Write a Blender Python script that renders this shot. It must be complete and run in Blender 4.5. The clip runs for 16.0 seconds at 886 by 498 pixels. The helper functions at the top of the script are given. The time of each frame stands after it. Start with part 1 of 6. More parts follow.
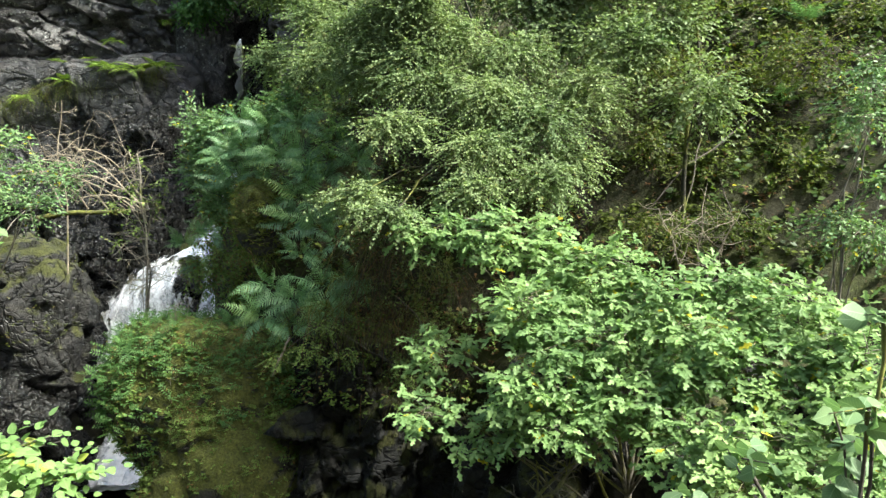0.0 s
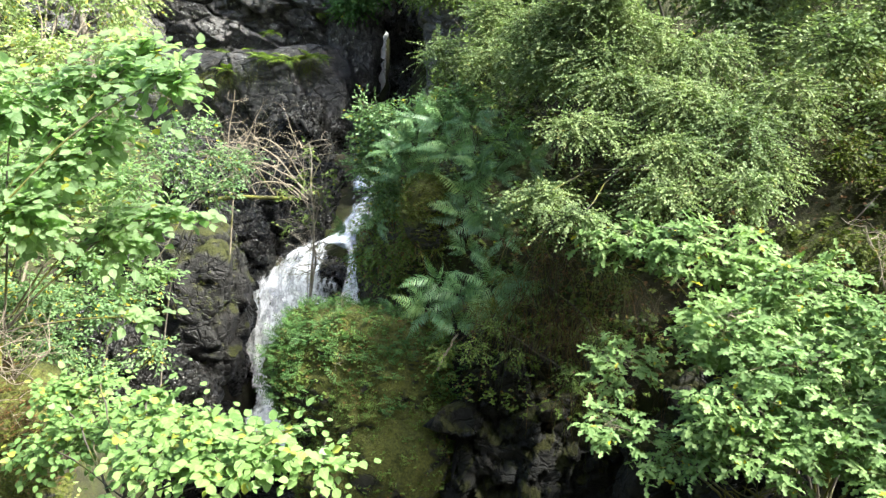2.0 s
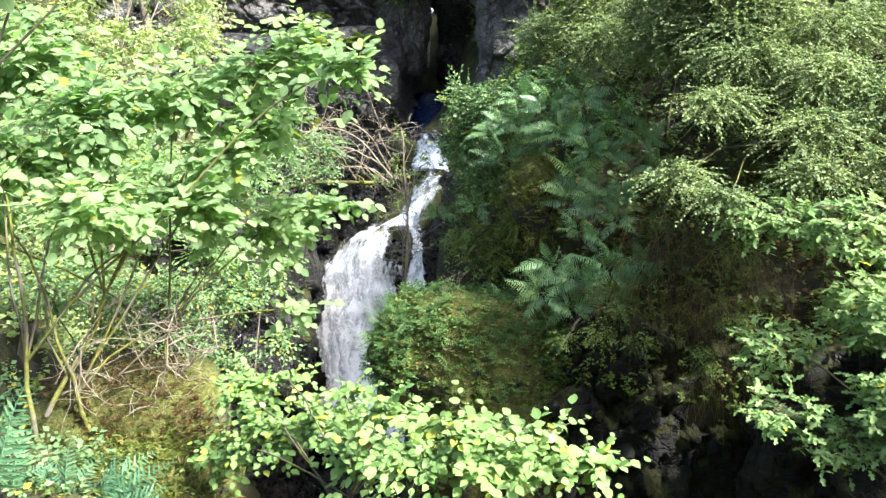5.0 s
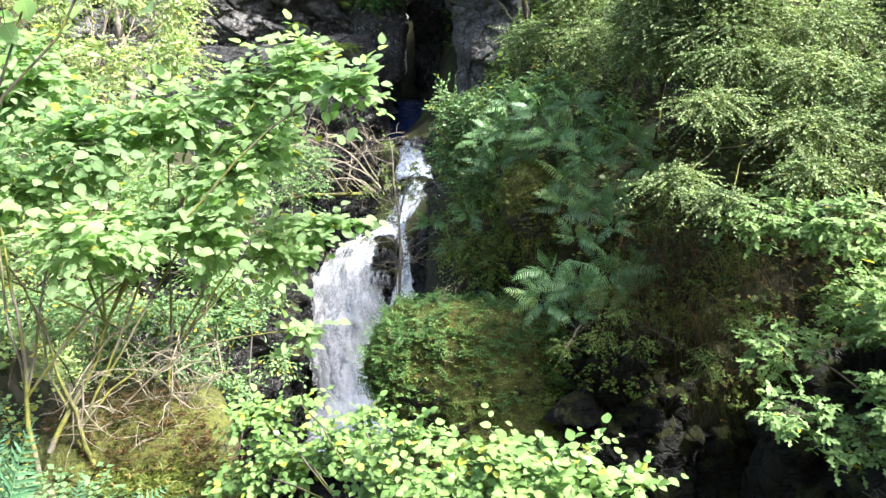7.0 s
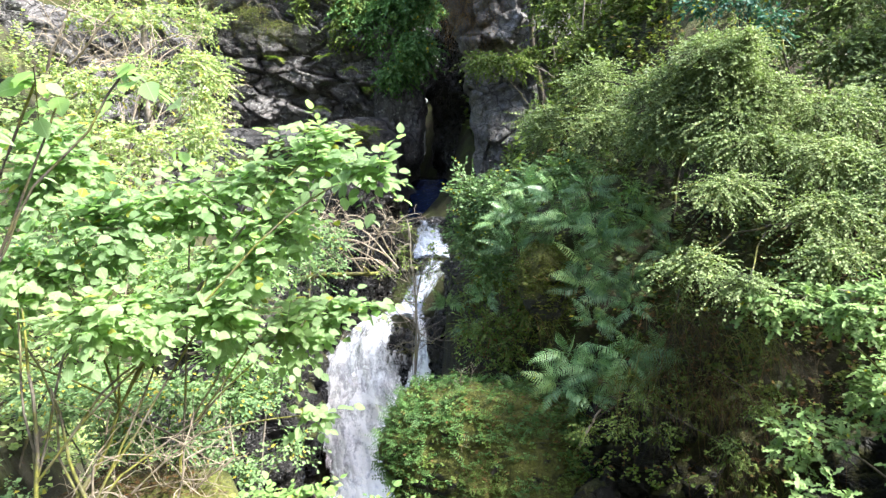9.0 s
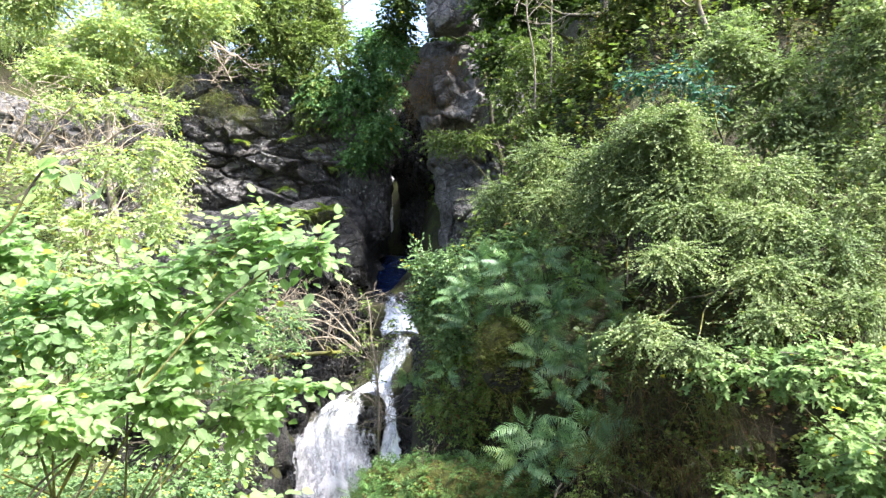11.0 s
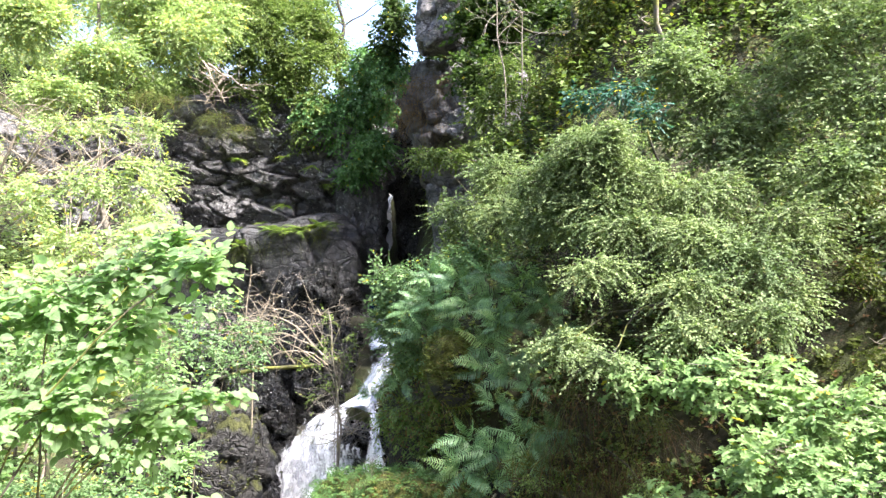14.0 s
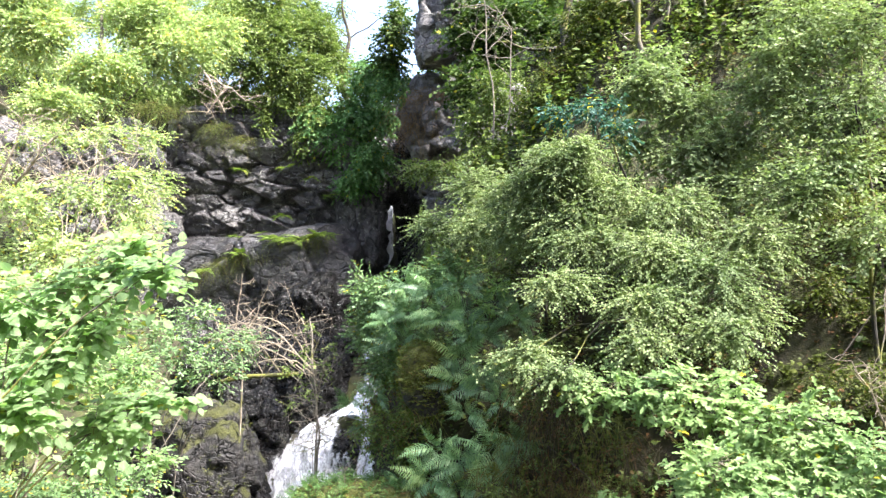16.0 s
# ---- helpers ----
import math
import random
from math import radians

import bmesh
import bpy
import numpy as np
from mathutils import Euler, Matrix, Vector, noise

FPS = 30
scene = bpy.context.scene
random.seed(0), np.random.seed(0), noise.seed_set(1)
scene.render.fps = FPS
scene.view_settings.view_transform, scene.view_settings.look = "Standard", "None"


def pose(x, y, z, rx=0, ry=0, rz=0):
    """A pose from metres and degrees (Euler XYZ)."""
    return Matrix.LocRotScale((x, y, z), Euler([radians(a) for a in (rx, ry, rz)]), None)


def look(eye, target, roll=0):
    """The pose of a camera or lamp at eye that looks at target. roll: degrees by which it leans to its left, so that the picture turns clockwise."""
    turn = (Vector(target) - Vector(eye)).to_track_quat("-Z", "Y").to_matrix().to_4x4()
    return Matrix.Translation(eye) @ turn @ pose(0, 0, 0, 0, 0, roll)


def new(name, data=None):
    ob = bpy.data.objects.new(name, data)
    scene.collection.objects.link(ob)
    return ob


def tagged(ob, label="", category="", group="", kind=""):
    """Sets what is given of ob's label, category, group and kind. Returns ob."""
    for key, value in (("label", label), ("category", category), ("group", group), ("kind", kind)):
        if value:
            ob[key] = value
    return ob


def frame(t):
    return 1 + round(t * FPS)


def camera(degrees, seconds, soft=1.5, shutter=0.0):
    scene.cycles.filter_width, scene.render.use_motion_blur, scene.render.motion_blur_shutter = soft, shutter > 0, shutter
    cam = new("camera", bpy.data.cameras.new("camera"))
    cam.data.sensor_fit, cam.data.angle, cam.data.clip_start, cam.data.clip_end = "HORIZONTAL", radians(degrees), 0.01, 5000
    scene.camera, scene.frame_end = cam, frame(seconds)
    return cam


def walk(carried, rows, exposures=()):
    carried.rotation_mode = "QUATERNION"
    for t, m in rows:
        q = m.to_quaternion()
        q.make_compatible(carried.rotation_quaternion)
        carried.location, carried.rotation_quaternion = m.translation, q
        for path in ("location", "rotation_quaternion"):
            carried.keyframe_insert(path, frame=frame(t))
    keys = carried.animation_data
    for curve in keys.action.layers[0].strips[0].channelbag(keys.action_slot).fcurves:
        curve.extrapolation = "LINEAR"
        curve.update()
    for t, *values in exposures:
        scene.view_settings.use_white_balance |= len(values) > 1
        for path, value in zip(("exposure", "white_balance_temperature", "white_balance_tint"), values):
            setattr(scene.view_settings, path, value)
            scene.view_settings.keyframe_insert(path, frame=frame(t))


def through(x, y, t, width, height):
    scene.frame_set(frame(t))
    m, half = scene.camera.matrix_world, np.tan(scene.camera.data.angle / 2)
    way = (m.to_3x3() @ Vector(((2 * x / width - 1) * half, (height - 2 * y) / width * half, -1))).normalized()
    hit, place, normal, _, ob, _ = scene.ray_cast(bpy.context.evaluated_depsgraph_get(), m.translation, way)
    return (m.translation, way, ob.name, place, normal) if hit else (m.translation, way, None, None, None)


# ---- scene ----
cam = camera(63.2, 16.0, soft=1.4)
PATH = [
    (0, (0.161, 0.226, 4.869), (0.102, 2.191, 4.501), 0.2),
    (0.5, (0.047, 0.218, 4.879), (-0.106, 2.183, 4.538), 2.5),
    (1, (-0.16, 0.193, 4.899), (-0.348, 2.156, 4.568), -0.0),
    (1.5, (-0.323, 0.204, 4.893), (-0.516, 2.157, 4.503), 1.1),
    (2, (-0.52, 0.249, 4.916), (-0.887, 2.176, 4.526), 1.8),
    (2.5, (-0.717, 0.196, 4.931), (-1.12, 2.124, 4.582), -1.2),
    (3, (-0.917, 0.193, 4.914), (-1.314, 2.117, 4.538), 1.1),
    (3.5, (-1.092, 0.226, 4.908), (-1.54, 2.13, 4.488), 2.1),
    (4, (-1.283, 0.15, 4.935), (-1.747, 2.045, 4.496), -1.5),
    (4.2, (-1.37, 0.14, 4.905), (-1.808, 2.043, 4.473), 0.5),
    (6.3, (-1.811, 0.207, 4.987), (-2.195, 2.11, 4.504), -0.6),
    (6.5, (-1.82, 0.197, 4.984), (-2.198, 2.105, 4.516), 0.1),
    (7, (-1.858, 0.211, 4.995), (-2.219, 2.128, 4.557), -1.6),
    (7.5, (-1.86, 0.214, 5.009), (-2.253, 2.13, 4.592), -1.6),
    (8, (-1.855, 0.209, 5.026), (-2.272, 2.131, 4.664), -2.1),
    (8.5, (-1.85, 0.208, 5.038), (-2.28, 2.14, 4.751), -2.1),
    (9, (-1.85, 0.218, 5.049), (-2.26, 2.163, 4.822), -1.5),
    (9.5, (-1.851, 0.224, 5.056), (-2.25, 2.176, 4.887), -0.8),
    (10, (-1.836, 0.213, 5.063), (-2.223, 2.174, 4.998), -1.1),
    (10.2, (-1.812, 0.239, 5.066), (-2.197, 2.2, 5.008), -2.5),
    (12.3, (-1.149, 0.106, 5.03), (-1.457, 2.081, 5.073), -3.0),
    (12.5, (-1.105, 0.131, 5.028), (-1.442, 2.102, 5.073), -3.3),
    (13, (-0.949, 0.174, 5.022), (-1.313, 2.139, 5.082), -4.8),
    (13.5, (-0.774, 0.143, 5.009), (-1.171, 2.103, 5.035), -3.3),
    (14, (-0.624, 0.155, 4.993), (-1.021, 2.115, 5.017), -3.5),
    (14.5, (-0.44, 0.158, 5.0), (-0.852, 2.115, 5.026), -2.7),
    (15, (-0.306, 0.171, 4.981), (-0.709, 2.129, 5.03), -5.6),
    (15.5, (-0.186, 0.158, 4.981), (-0.627, 2.109, 5.027), -0.2),
    (16, (-0.099, 0.108, 4.976), (-0.53, 2.06, 5.032), -2.8),
]
walk(cam, [(t, look(eye, target, roll)) for t, eye, target, roll in PATH], exposures=[(0, 2.15, 6500, 2), (2, 2.42, 6450, 5), (3.5, 2.58, 6400, 8), (7, 2.6, 6300, 10), (12.3, 2.75, 6350, 15), (16, 2.8, 6350, 16)])

# ---- world, sun, exposure ----
SUN_DIR = Vector((0.62, -0.16, 0.77)).normalized()   # towards the sun
world = bpy.data.worlds.new("sky")
scene.world = world
world.use_nodes = True
wn = world.node_tree
sky = wn.nodes.new("ShaderNodeTexSky")
sky.sky_type = "NISHITA"
sky.sun_disc = False
sky.sun_elevation = math.asin(SUN_DIR.z)
sky.sun_rotation = math.atan2(SUN_DIR.x, SUN_DIR.y)
sky.air_density, sky.dust_density, sky.ozone_density = 1.0, 4.0, 1.0
wn.nodes["Background"].inputs["Strength"].default_value = 0.12
wn.links.new(sky.outputs["Color"], wn.nodes["Background"].inputs["Color"])
sun_data = bpy.data.lights.new("sun", "SUN")
sun_data.energy, sun_data.angle, sun_data.color = 3.7, radians(9.0), (1.0, 0.97, 0.90)
sun = new("sun", sun_data)
sun.matrix_world = look(SUN_DIR * 40, (0, 0, 0))

# ---- numeric noise ----
rng = np.random.default_rng(7)


def hash3(i, j, k, seed=0):
    n = (i * 73856093) ^ (j * 19349663) ^ (k * 83492791) ^ (seed * 2654435761)
    n = n & 0xFFFFFFFF
    n = ((n ^ (n >> 15)) * 2246822519) & 0xFFFFFFFF
    n = ((n ^ (n >> 13)) * 3266489917) & 0xFFFFFFFF
    return ((n ^ (n >> 16)) & 0xFFFFFF) / 16777216.0


def vnoise(p, seed=0):
    """Smooth value noise, -1 to 1."""
    f = np.floor(p)
    i = f.astype(np.int64)
    u = p - f
    u = u * u * (3 - 2 * u)
    out = 0
    for a in (0, 1):
        for b in (0, 1):
            for c in (0, 1):
                w = (u[..., 0] if a else 1 - u[..., 0]) * (u[..., 1] if b else 1 - u[..., 1]) * (u[..., 2] if c else 1 - u[..., 2])
                out = out + w * hash3(i[..., 0] + a, i[..., 1] + b, i[..., 2] + c, seed)
    return out * 2 - 1


def fbm(p, octaves=4, seed=0):
    out, amp, total = 0, 1.0, 0.0
    for o in range(octaves):
        out = out + amp * vnoise(p * 2.03 ** o + 17.3 * o, seed + o)
        total += amp
        amp *= 0.5
    return out / total


def worley(p, seed=0):
    """Distance to the nearest and second nearest cell centre, and a random number of the cell."""
    f = np.floor(p).astype(np.int64)
    d1 = np.full(p.shape[:-1], 9.0)
    d2 = d1.copy()
    who = np.zeros(p.shape[:-1])
    off = np.zeros(p.shape)
    for a in (-1, 0, 1):
        for b in (-1, 0, 1):
            for c in (-1, 0, 1):
                i, j, k = f[..., 0] + a, f[..., 1] + b, f[..., 2] + c
                q = np.stack([i + hash3(i, j, k, seed + 1), j + hash3(i, j, k, seed + 2), k + hash3(i, j, k, seed + 3)], -1)
                d = np.linalg.norm(p - q, axis=-1)
                near = d < d1
                d2 = np.where(near, d1, np.minimum(d2, d))
                who = np.where(near, hash3(i, j, k, seed + 4), who)
                off = np.where(near[..., None], p - q, off)
                d1 = np.where(near, d, d1)
    return d1, d2, who, off


def tilted(who, off):
    """Height of a plane through each cell, leaning its own way."""
    lean = np.stack([np.modf(who * k)[0] - 0.5 for k in (91.7, 137.3, 53.9)], -1)
    return (lean * off).sum(-1)


def smoothstep(a, b, x):
    t = np.clip((x - a) / (b - a), 0, 1)
    return t * t * (3 - 2 * t)


def unit(v):
    return v / np.maximum(np.linalg.norm(v, axis=-1, keepdims=True), 1e-9)


# ---- mesh helpers ----
def mesh_of(name, verts, faces, uv=None, smooth=False):
    """A mesh from arrays: faces is one (n, k) array or several."""
    faces = faces if isinstance(faces, (list, tuple)) else [faces]
    me = bpy.data.meshes.new(name)
    me.vertices.add(len(verts))
    me.vertices.foreach_set("co", np.asarray(verts, np.float32).ravel())
    loops = np.concatenate([f.ravel() for f in faces]).astype(np.int32)
    sizes = np.concatenate([np.full(len(f), f.shape[1]) for f in faces])
    me.loops.add(len(loops))
    me.loops.foreach_set("vertex_index", loops)
    me.polygons.add(len(sizes))
    me.polygons.foreach_set("loop_start", np.r_[0, np.cumsum(sizes)[:-1]].astype(np.int32))
    if smooth:
        me.polygons.foreach_set("use_smooth", np.ones(len(sizes), bool))
    if uv is not None:
        layer = me.uv_layers.new(name="UVMap")
        layer.data.foreach_set("uv", np.asarray(uv, np.float32)[loops].ravel())
    me.update(calc_edges=True)
    return me


def part(name, me, material, parent=None, label=""):
    ob = new(name, me)
    if material and not me.materials:
        me.materials.append(material)
    if parent:
        ob.parent = parent
    if label:
        tagged(ob, label)
    return ob


def thing(name, label, category, group="", kind="", at=(0, 0, 0)):
    ob = new(name)
    ob.empty_display_size = 0.1
    ob.location = at
    return tagged(ob, label, category, group, kind)


def keep_world(child, parent):
    child.matrix_parent_inverse = Matrix.Translation(parent.location).inverted()
    return child


def tubes(points, radii, sides=4):
    """Tubes along N polylines: points (N, K, 3), radii (N, K)."""
    n, k, _ = points.shape
    along = np.gradient(points, axis=1)
    along = unit(along)
    ref = np.where(np.abs(along[..., 2:3]) > 0.9, np.array([1.0, 0, 0]), np.array([0, 0, 1.0]))
    a = unit(np.cross(along, ref))
    b = np.cross(along, a)
    ang = np.arange(sides) * 2 * np.pi / sides
    ring = a[:, :, None] * np.cos(ang)[:, None] + b[:, :, None] * np.sin(ang)[:, None]
    verts = (points[:, :, None] + ring * radii[:, :, None, None]).reshape(-1, 3)
    base = (np.arange(n) * k * sides)[:, None, None] + (np.arange(k - 1) * sides)[None, :, None] + np.arange(sides)
    nxt = (np.arange(n) * k * sides)[:, None, None] + (np.arange(k - 1) * sides)[None, :, None] + (np.arange(sides) + 1) % sides
    faces = np.stack([base, nxt, nxt + sides, base + sides], -1).reshape(-1, 4)
    return verts, faces


def join(chunks):
    """Several (verts, faces) into one."""
    verts, faces, n = [], [], 0
    for v, f in chunks:
        verts.append(v)
        faces.append(f + n)
        n += len(v)
    return np.concatenate(verts), faces


# leaf outlines: along, across, up; faces
def mirrored(mid, side, faces):
    pts = mid + side + [(a, -b, c) for a, b, c in side]
    m, s = len(mid), len(side)
    other = [tuple(i + s if i >= m else i for i in reversed(f)) for f in faces]
    return np.array(pts, float), np.array(list(faces) + other)


LEAVES = {
    "broad": mirrored([(0, 0, 0), (0.33, 0, -0.035), (0.7, 0, -0.05), (1.06, 0, -0.16)],
                      [(0.1, 0.25, 0.02), (0.45, 0.43, 0.04), (0.8, 0.27, -0.02)],
                      [(0, 1, 5), (0, 5, 4), (1, 2, 6), (1, 6, 5), (2, 3, 6)]),
    "oval": mirrored([(0, 0, 0), (1.0, 0, -0.1)], [(0.4, 0.21, 0.05), (0.75, 0.24, 0.0)], [(0, 3, 2), (0, 1, 3)]),
    "small": mirrored([(0, 0, 0), (1.0, 0, -0.05)], [(0.42, 0.36, 0.08)], [(0, 1, 2)]),
    "pinna": mirrored([(0, 0, 0), (0.5, 0, -0.01), (1.0, 0, -0.14)], [(0.08, 0.105, 0.015), (0.2, 0.05, 0.01), (0.32, 0.105, 0.015), (0.46, 0.045, 0.0), (0.6, 0.085, -0.005), (0.8, 0.03, -0.05)],
                      [(0, 4, 3), (0, 1, 4), (1, 5, 4), (1, 6, 5), (1, 2, 6), (2, 7, 6), (2, 8, 7)]),
    "lobed": mirrored([(0, 0, 0), (0.5, 0, -0.03), (1.0, 0, -0.12)], [(0.2, 0.15, 0.03), (0.36, 0.06, 0.0), (0.6, 0.27, 0.02), (0.74, 0.1, -0.03), (0.9, 0.16, -0.06)],
                      [(0, 1, 4), (0, 4, 3), (1, 5, 4), (1, 6, 5), (1, 2, 6), (2, 7, 6)]),
    "needle": mirrored([(0, 0, 0), (1.0, 0, -0.12)], [(0.5, 0.12, 0.03)], [(0, 1, 2)]),
}


def sprig():
    """A leaf of small leaflets in pairs along its stalk."""
    pts, faces = [], []
    for k in range(6):
        a, l = 0.12 + 0.15 * k, 0.24 * np.sin(np.pi * (0.25 + 0.11 * k))
        for sgn in (-1, 1):
            n = len(pts)
            pts += [(a, 0, 0), (a + 0.02, sgn * l * 0.55, 0.03), (a + 0.09, sgn * l, -0.02), (a + 0.11, sgn * l * 0.5, 0.02)]
            faces += [(n, n + 1, n + 2), (n, n + 2, n + 3)]
    return np.array(pts, float), np.array(faces)


LEAVES["sprig"] = sprig()


def leaves(pos, way, up, size, shape):
    """One leaf at each place, pointing along way and facing up."""
    pts, faces = LEAVES[shape]
    way = unit(way)
    side = unit(np.cross(up, way))
    up = np.cross(way, side)
    s = np.asarray(size)[:, None, None]
    verts = pos[:, None] + s * (pts[None, :, 0:1] * way[:, None] + pts[None, :, 1:2] * side[:, None] + pts[None, :, 2:3] * up[:, None])
    k = len(pts)
    allf = (faces[None] + (np.arange(len(pos)) * k)[:, None, None]).reshape(-1, faces.shape[1])
    uv = np.tile(pts[:, :2], (len(pos), 1))
    return verts.reshape(-1, 3), allf, uv


# ---- materials ----
def material(name):
    m = bpy.data.materials.new(name)
    m.use_nodes = True
    nt = m.node_tree
    b = nt.nodes["Principled BSDF"]
    return m, nt, b


def node(nt, kind, **kw):
    n = nt.nodes.new(kind)
    for key, value in kw.items():
        if key in n.inputs:
            n.inputs[key].default_value = value
    return n


def noise_tex(nt, scale, detail=4, rough=0.55, vec=None):
    n = node(nt, "ShaderNodeTexNoise", Scale=scale, Detail=detail, Roughness=rough)
    if vec is None:
        vec = nt.nodes.new("ShaderNodeNewGeometry").outputs["Position"]
    nt.links.new(vec, n.inputs["Vector"])
    return n.outputs["Fac"]


def noise_vector(nt, scale, vec):
    t = node(nt, "ShaderNodeTexNoise", Scale=scale, Detail=4.0, Roughness=0.6)
    nt.links.new(vec, t.inputs["Vector"])
    away = nt.nodes.new("ShaderNodeVectorMath")
    away.operation = "SUBTRACT"
    nt.links.new(t.outputs["Color"], away.inputs[0])
    away.inputs[1].default_value = (0.5, 0.5, 0.5)
    return away.outputs[0]


def voronoi(nt, scale, vec, feature):
    t = node(nt, "ShaderNodeTexVoronoi", Scale=scale)
    t.feature = feature
    nt.links.new(vec, t.inputs["Vector"])
    return t.outputs["Distance"]


def ramp(nt, fac, stops):
    r = nt.nodes.new("ShaderNodeValToRGB")
    els = r.color_ramp.elements
    while len(els) < len(stops):
        els.new(0.5)
    for e, (p, c) in zip(els, stops):
        e.position, e.color = p, (*c, 1) if len(c) == 3 else c
    nt.links.new(fac, r.inputs["Fac"])
    return r.outputs["Color"]


def grey(v):
    return (v, v, v)


def blend(nt, fac, a, b, how="MIX"):
    m = nt.nodes.new("ShaderNodeMix")
    m.data_type, m.blend_type = "RGBA", how
    for sock, val in ((m.inputs[0], fac), (m.inputs[6], a), (m.inputs[7], b)):
        if isinstance(val, bpy.types.NodeSocket):
            nt.links.new(val, sock)
        elif isinstance(val, (int, float)):
            sock.default_value = val
        else:
            sock.default_value = (*val, 1)
    return m.outputs[2]


def maths(nt, op, a, b=None, c=None):
    m = nt.nodes.new("ShaderNodeMath")
    m.operation = op
    for sock, val in zip(m.inputs, (a, b, c)):
        if isinstance(val, bpy.types.NodeSocket):
            nt.links.new(val, sock)
        elif val is not None:
            sock.default_value = val
    return m.outputs[0]


def bump(nt, b, height, strength=0.5, dist=0.02):
    n = node(nt, "ShaderNodeBump", Strength=strength, Distance=dist)
    nt.links.new(height, n.inputs["Height"])
    nt.links.new(n.outputs["Normal"], b.inputs["Normal"])


def facing_up(nt):
    g = nt.nodes.new("ShaderNodeNewGeometry")
    s = nt.nodes.new("ShaderNodeSeparateXYZ")
    nt.links.new(g.outputs["Normal"], s.inputs[0])
    return s.outputs["Z"]


def rock_material(name, dark, light, moss=0.3, lichen=0.5, rough=0.55, moss_colour=(0.075, 0.085, 0.012), cracks=1.0):
    m, nt, b = material(name)
    dark, light, moss_colour = (tuple(c * 0.68 for c in col) for col in (dark, light, moss_colour))
    big, fine = noise_tex(nt, 0.9, 5, 0.6), noise_tex(nt, 9.0, 6, 0.65)
    base = ramp(nt, big, [(0.3, dark), (0.62, light), (0.8, tuple(c * 0.6 for c in dark))])
    grain = ramp(nt, fine, [(0.3, grey(0.55)), (0.7, grey(1.35))])
    base = blend(nt, 1.0, base, grain, "MULTIPLY")
    coord = nt.nodes.new("ShaderNodeTexCoord").outputs["Object"]
    bent = nt.nodes.new("ShaderNodeVectorMath")
    bent.operation = "MULTIPLY_ADD"
    nt.links.new(noise_vector(nt, 1.3, coord), bent.inputs[0])
    bent.inputs[1].default_value = (0.5, 0.5, 0.5)
    nt.links.new(coord, bent.inputs[2])
    squash = node(nt, "ShaderNodeMapping")
    squash.inputs["Scale"].default_value = (0.75, 0.9, 1.5)
    squash.inputs["Rotation"].default_value = (0.1, 0.35, 0.0)
    nt.links.new(bent.outputs[0], squash.inputs["Vector"])
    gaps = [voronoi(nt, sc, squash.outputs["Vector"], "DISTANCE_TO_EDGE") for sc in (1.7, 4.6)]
    # crack lines: the shade inside them is put into the colour
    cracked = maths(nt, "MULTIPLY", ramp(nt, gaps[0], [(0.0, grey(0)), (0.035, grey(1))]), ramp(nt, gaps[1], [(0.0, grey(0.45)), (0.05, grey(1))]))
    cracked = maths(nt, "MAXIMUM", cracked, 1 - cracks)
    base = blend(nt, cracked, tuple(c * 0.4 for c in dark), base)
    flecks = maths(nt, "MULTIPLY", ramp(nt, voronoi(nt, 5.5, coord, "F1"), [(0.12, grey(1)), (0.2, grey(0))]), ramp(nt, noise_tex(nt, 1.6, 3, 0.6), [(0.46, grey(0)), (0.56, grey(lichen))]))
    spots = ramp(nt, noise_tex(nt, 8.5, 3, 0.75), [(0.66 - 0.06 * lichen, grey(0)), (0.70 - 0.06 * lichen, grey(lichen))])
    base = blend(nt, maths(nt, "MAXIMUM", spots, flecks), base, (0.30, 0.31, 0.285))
    rust = ramp(nt, noise_tex(nt, 1.7, 4, 0.6), [(0.55, grey(0)), (0.75, grey(0.22))])
    base = blend(nt, rust, base, (min(0.11, light[0] * 1.8), min(0.07, light[1] * 1.2), min(0.035, light[2] * 0.7)))
    where = maths(nt, "ADD", maths(nt, "MULTIPLY", facing_up(nt), 0.10 + 0.34 * moss), noise_tex(nt, 2.3, 6, 0.65))
    mossy = ramp(nt, where, [(0.86 - 0.5 * moss, grey(0)), (0.98 - 0.5 * moss, grey(1))])
    mcol = ramp(nt, noise_tex(nt, 30.0, 3, 0.7), [(0.3, tuple(c * 0.4 for c in moss_colour)), (0.7, tuple(c * 1.7 for c in moss_colour))])
    base = blend(nt, mossy, base, mcol)
    nt.links.new(base, b.inputs["Base Color"])
    rr = blend(nt, mossy, ramp(nt, fine, [(0.2, grey(rough - 0.2)), (0.8, grey(rough + 0.2))]), grey(0.95))
    nt.links.new(rr, b.inputs["Roughness"])
    bump(nt, b, maths(nt, "ADD", maths(nt, "MAXIMUM", cracked, mossy), maths(nt, "MULTIPLY", maths(nt, "ADD", fine, maths(nt, "MULTIPLY", noise_tex(nt, 38.0, 4, 0.7), 0.6)), 0.5)), 1.0, 0.09)
    return m


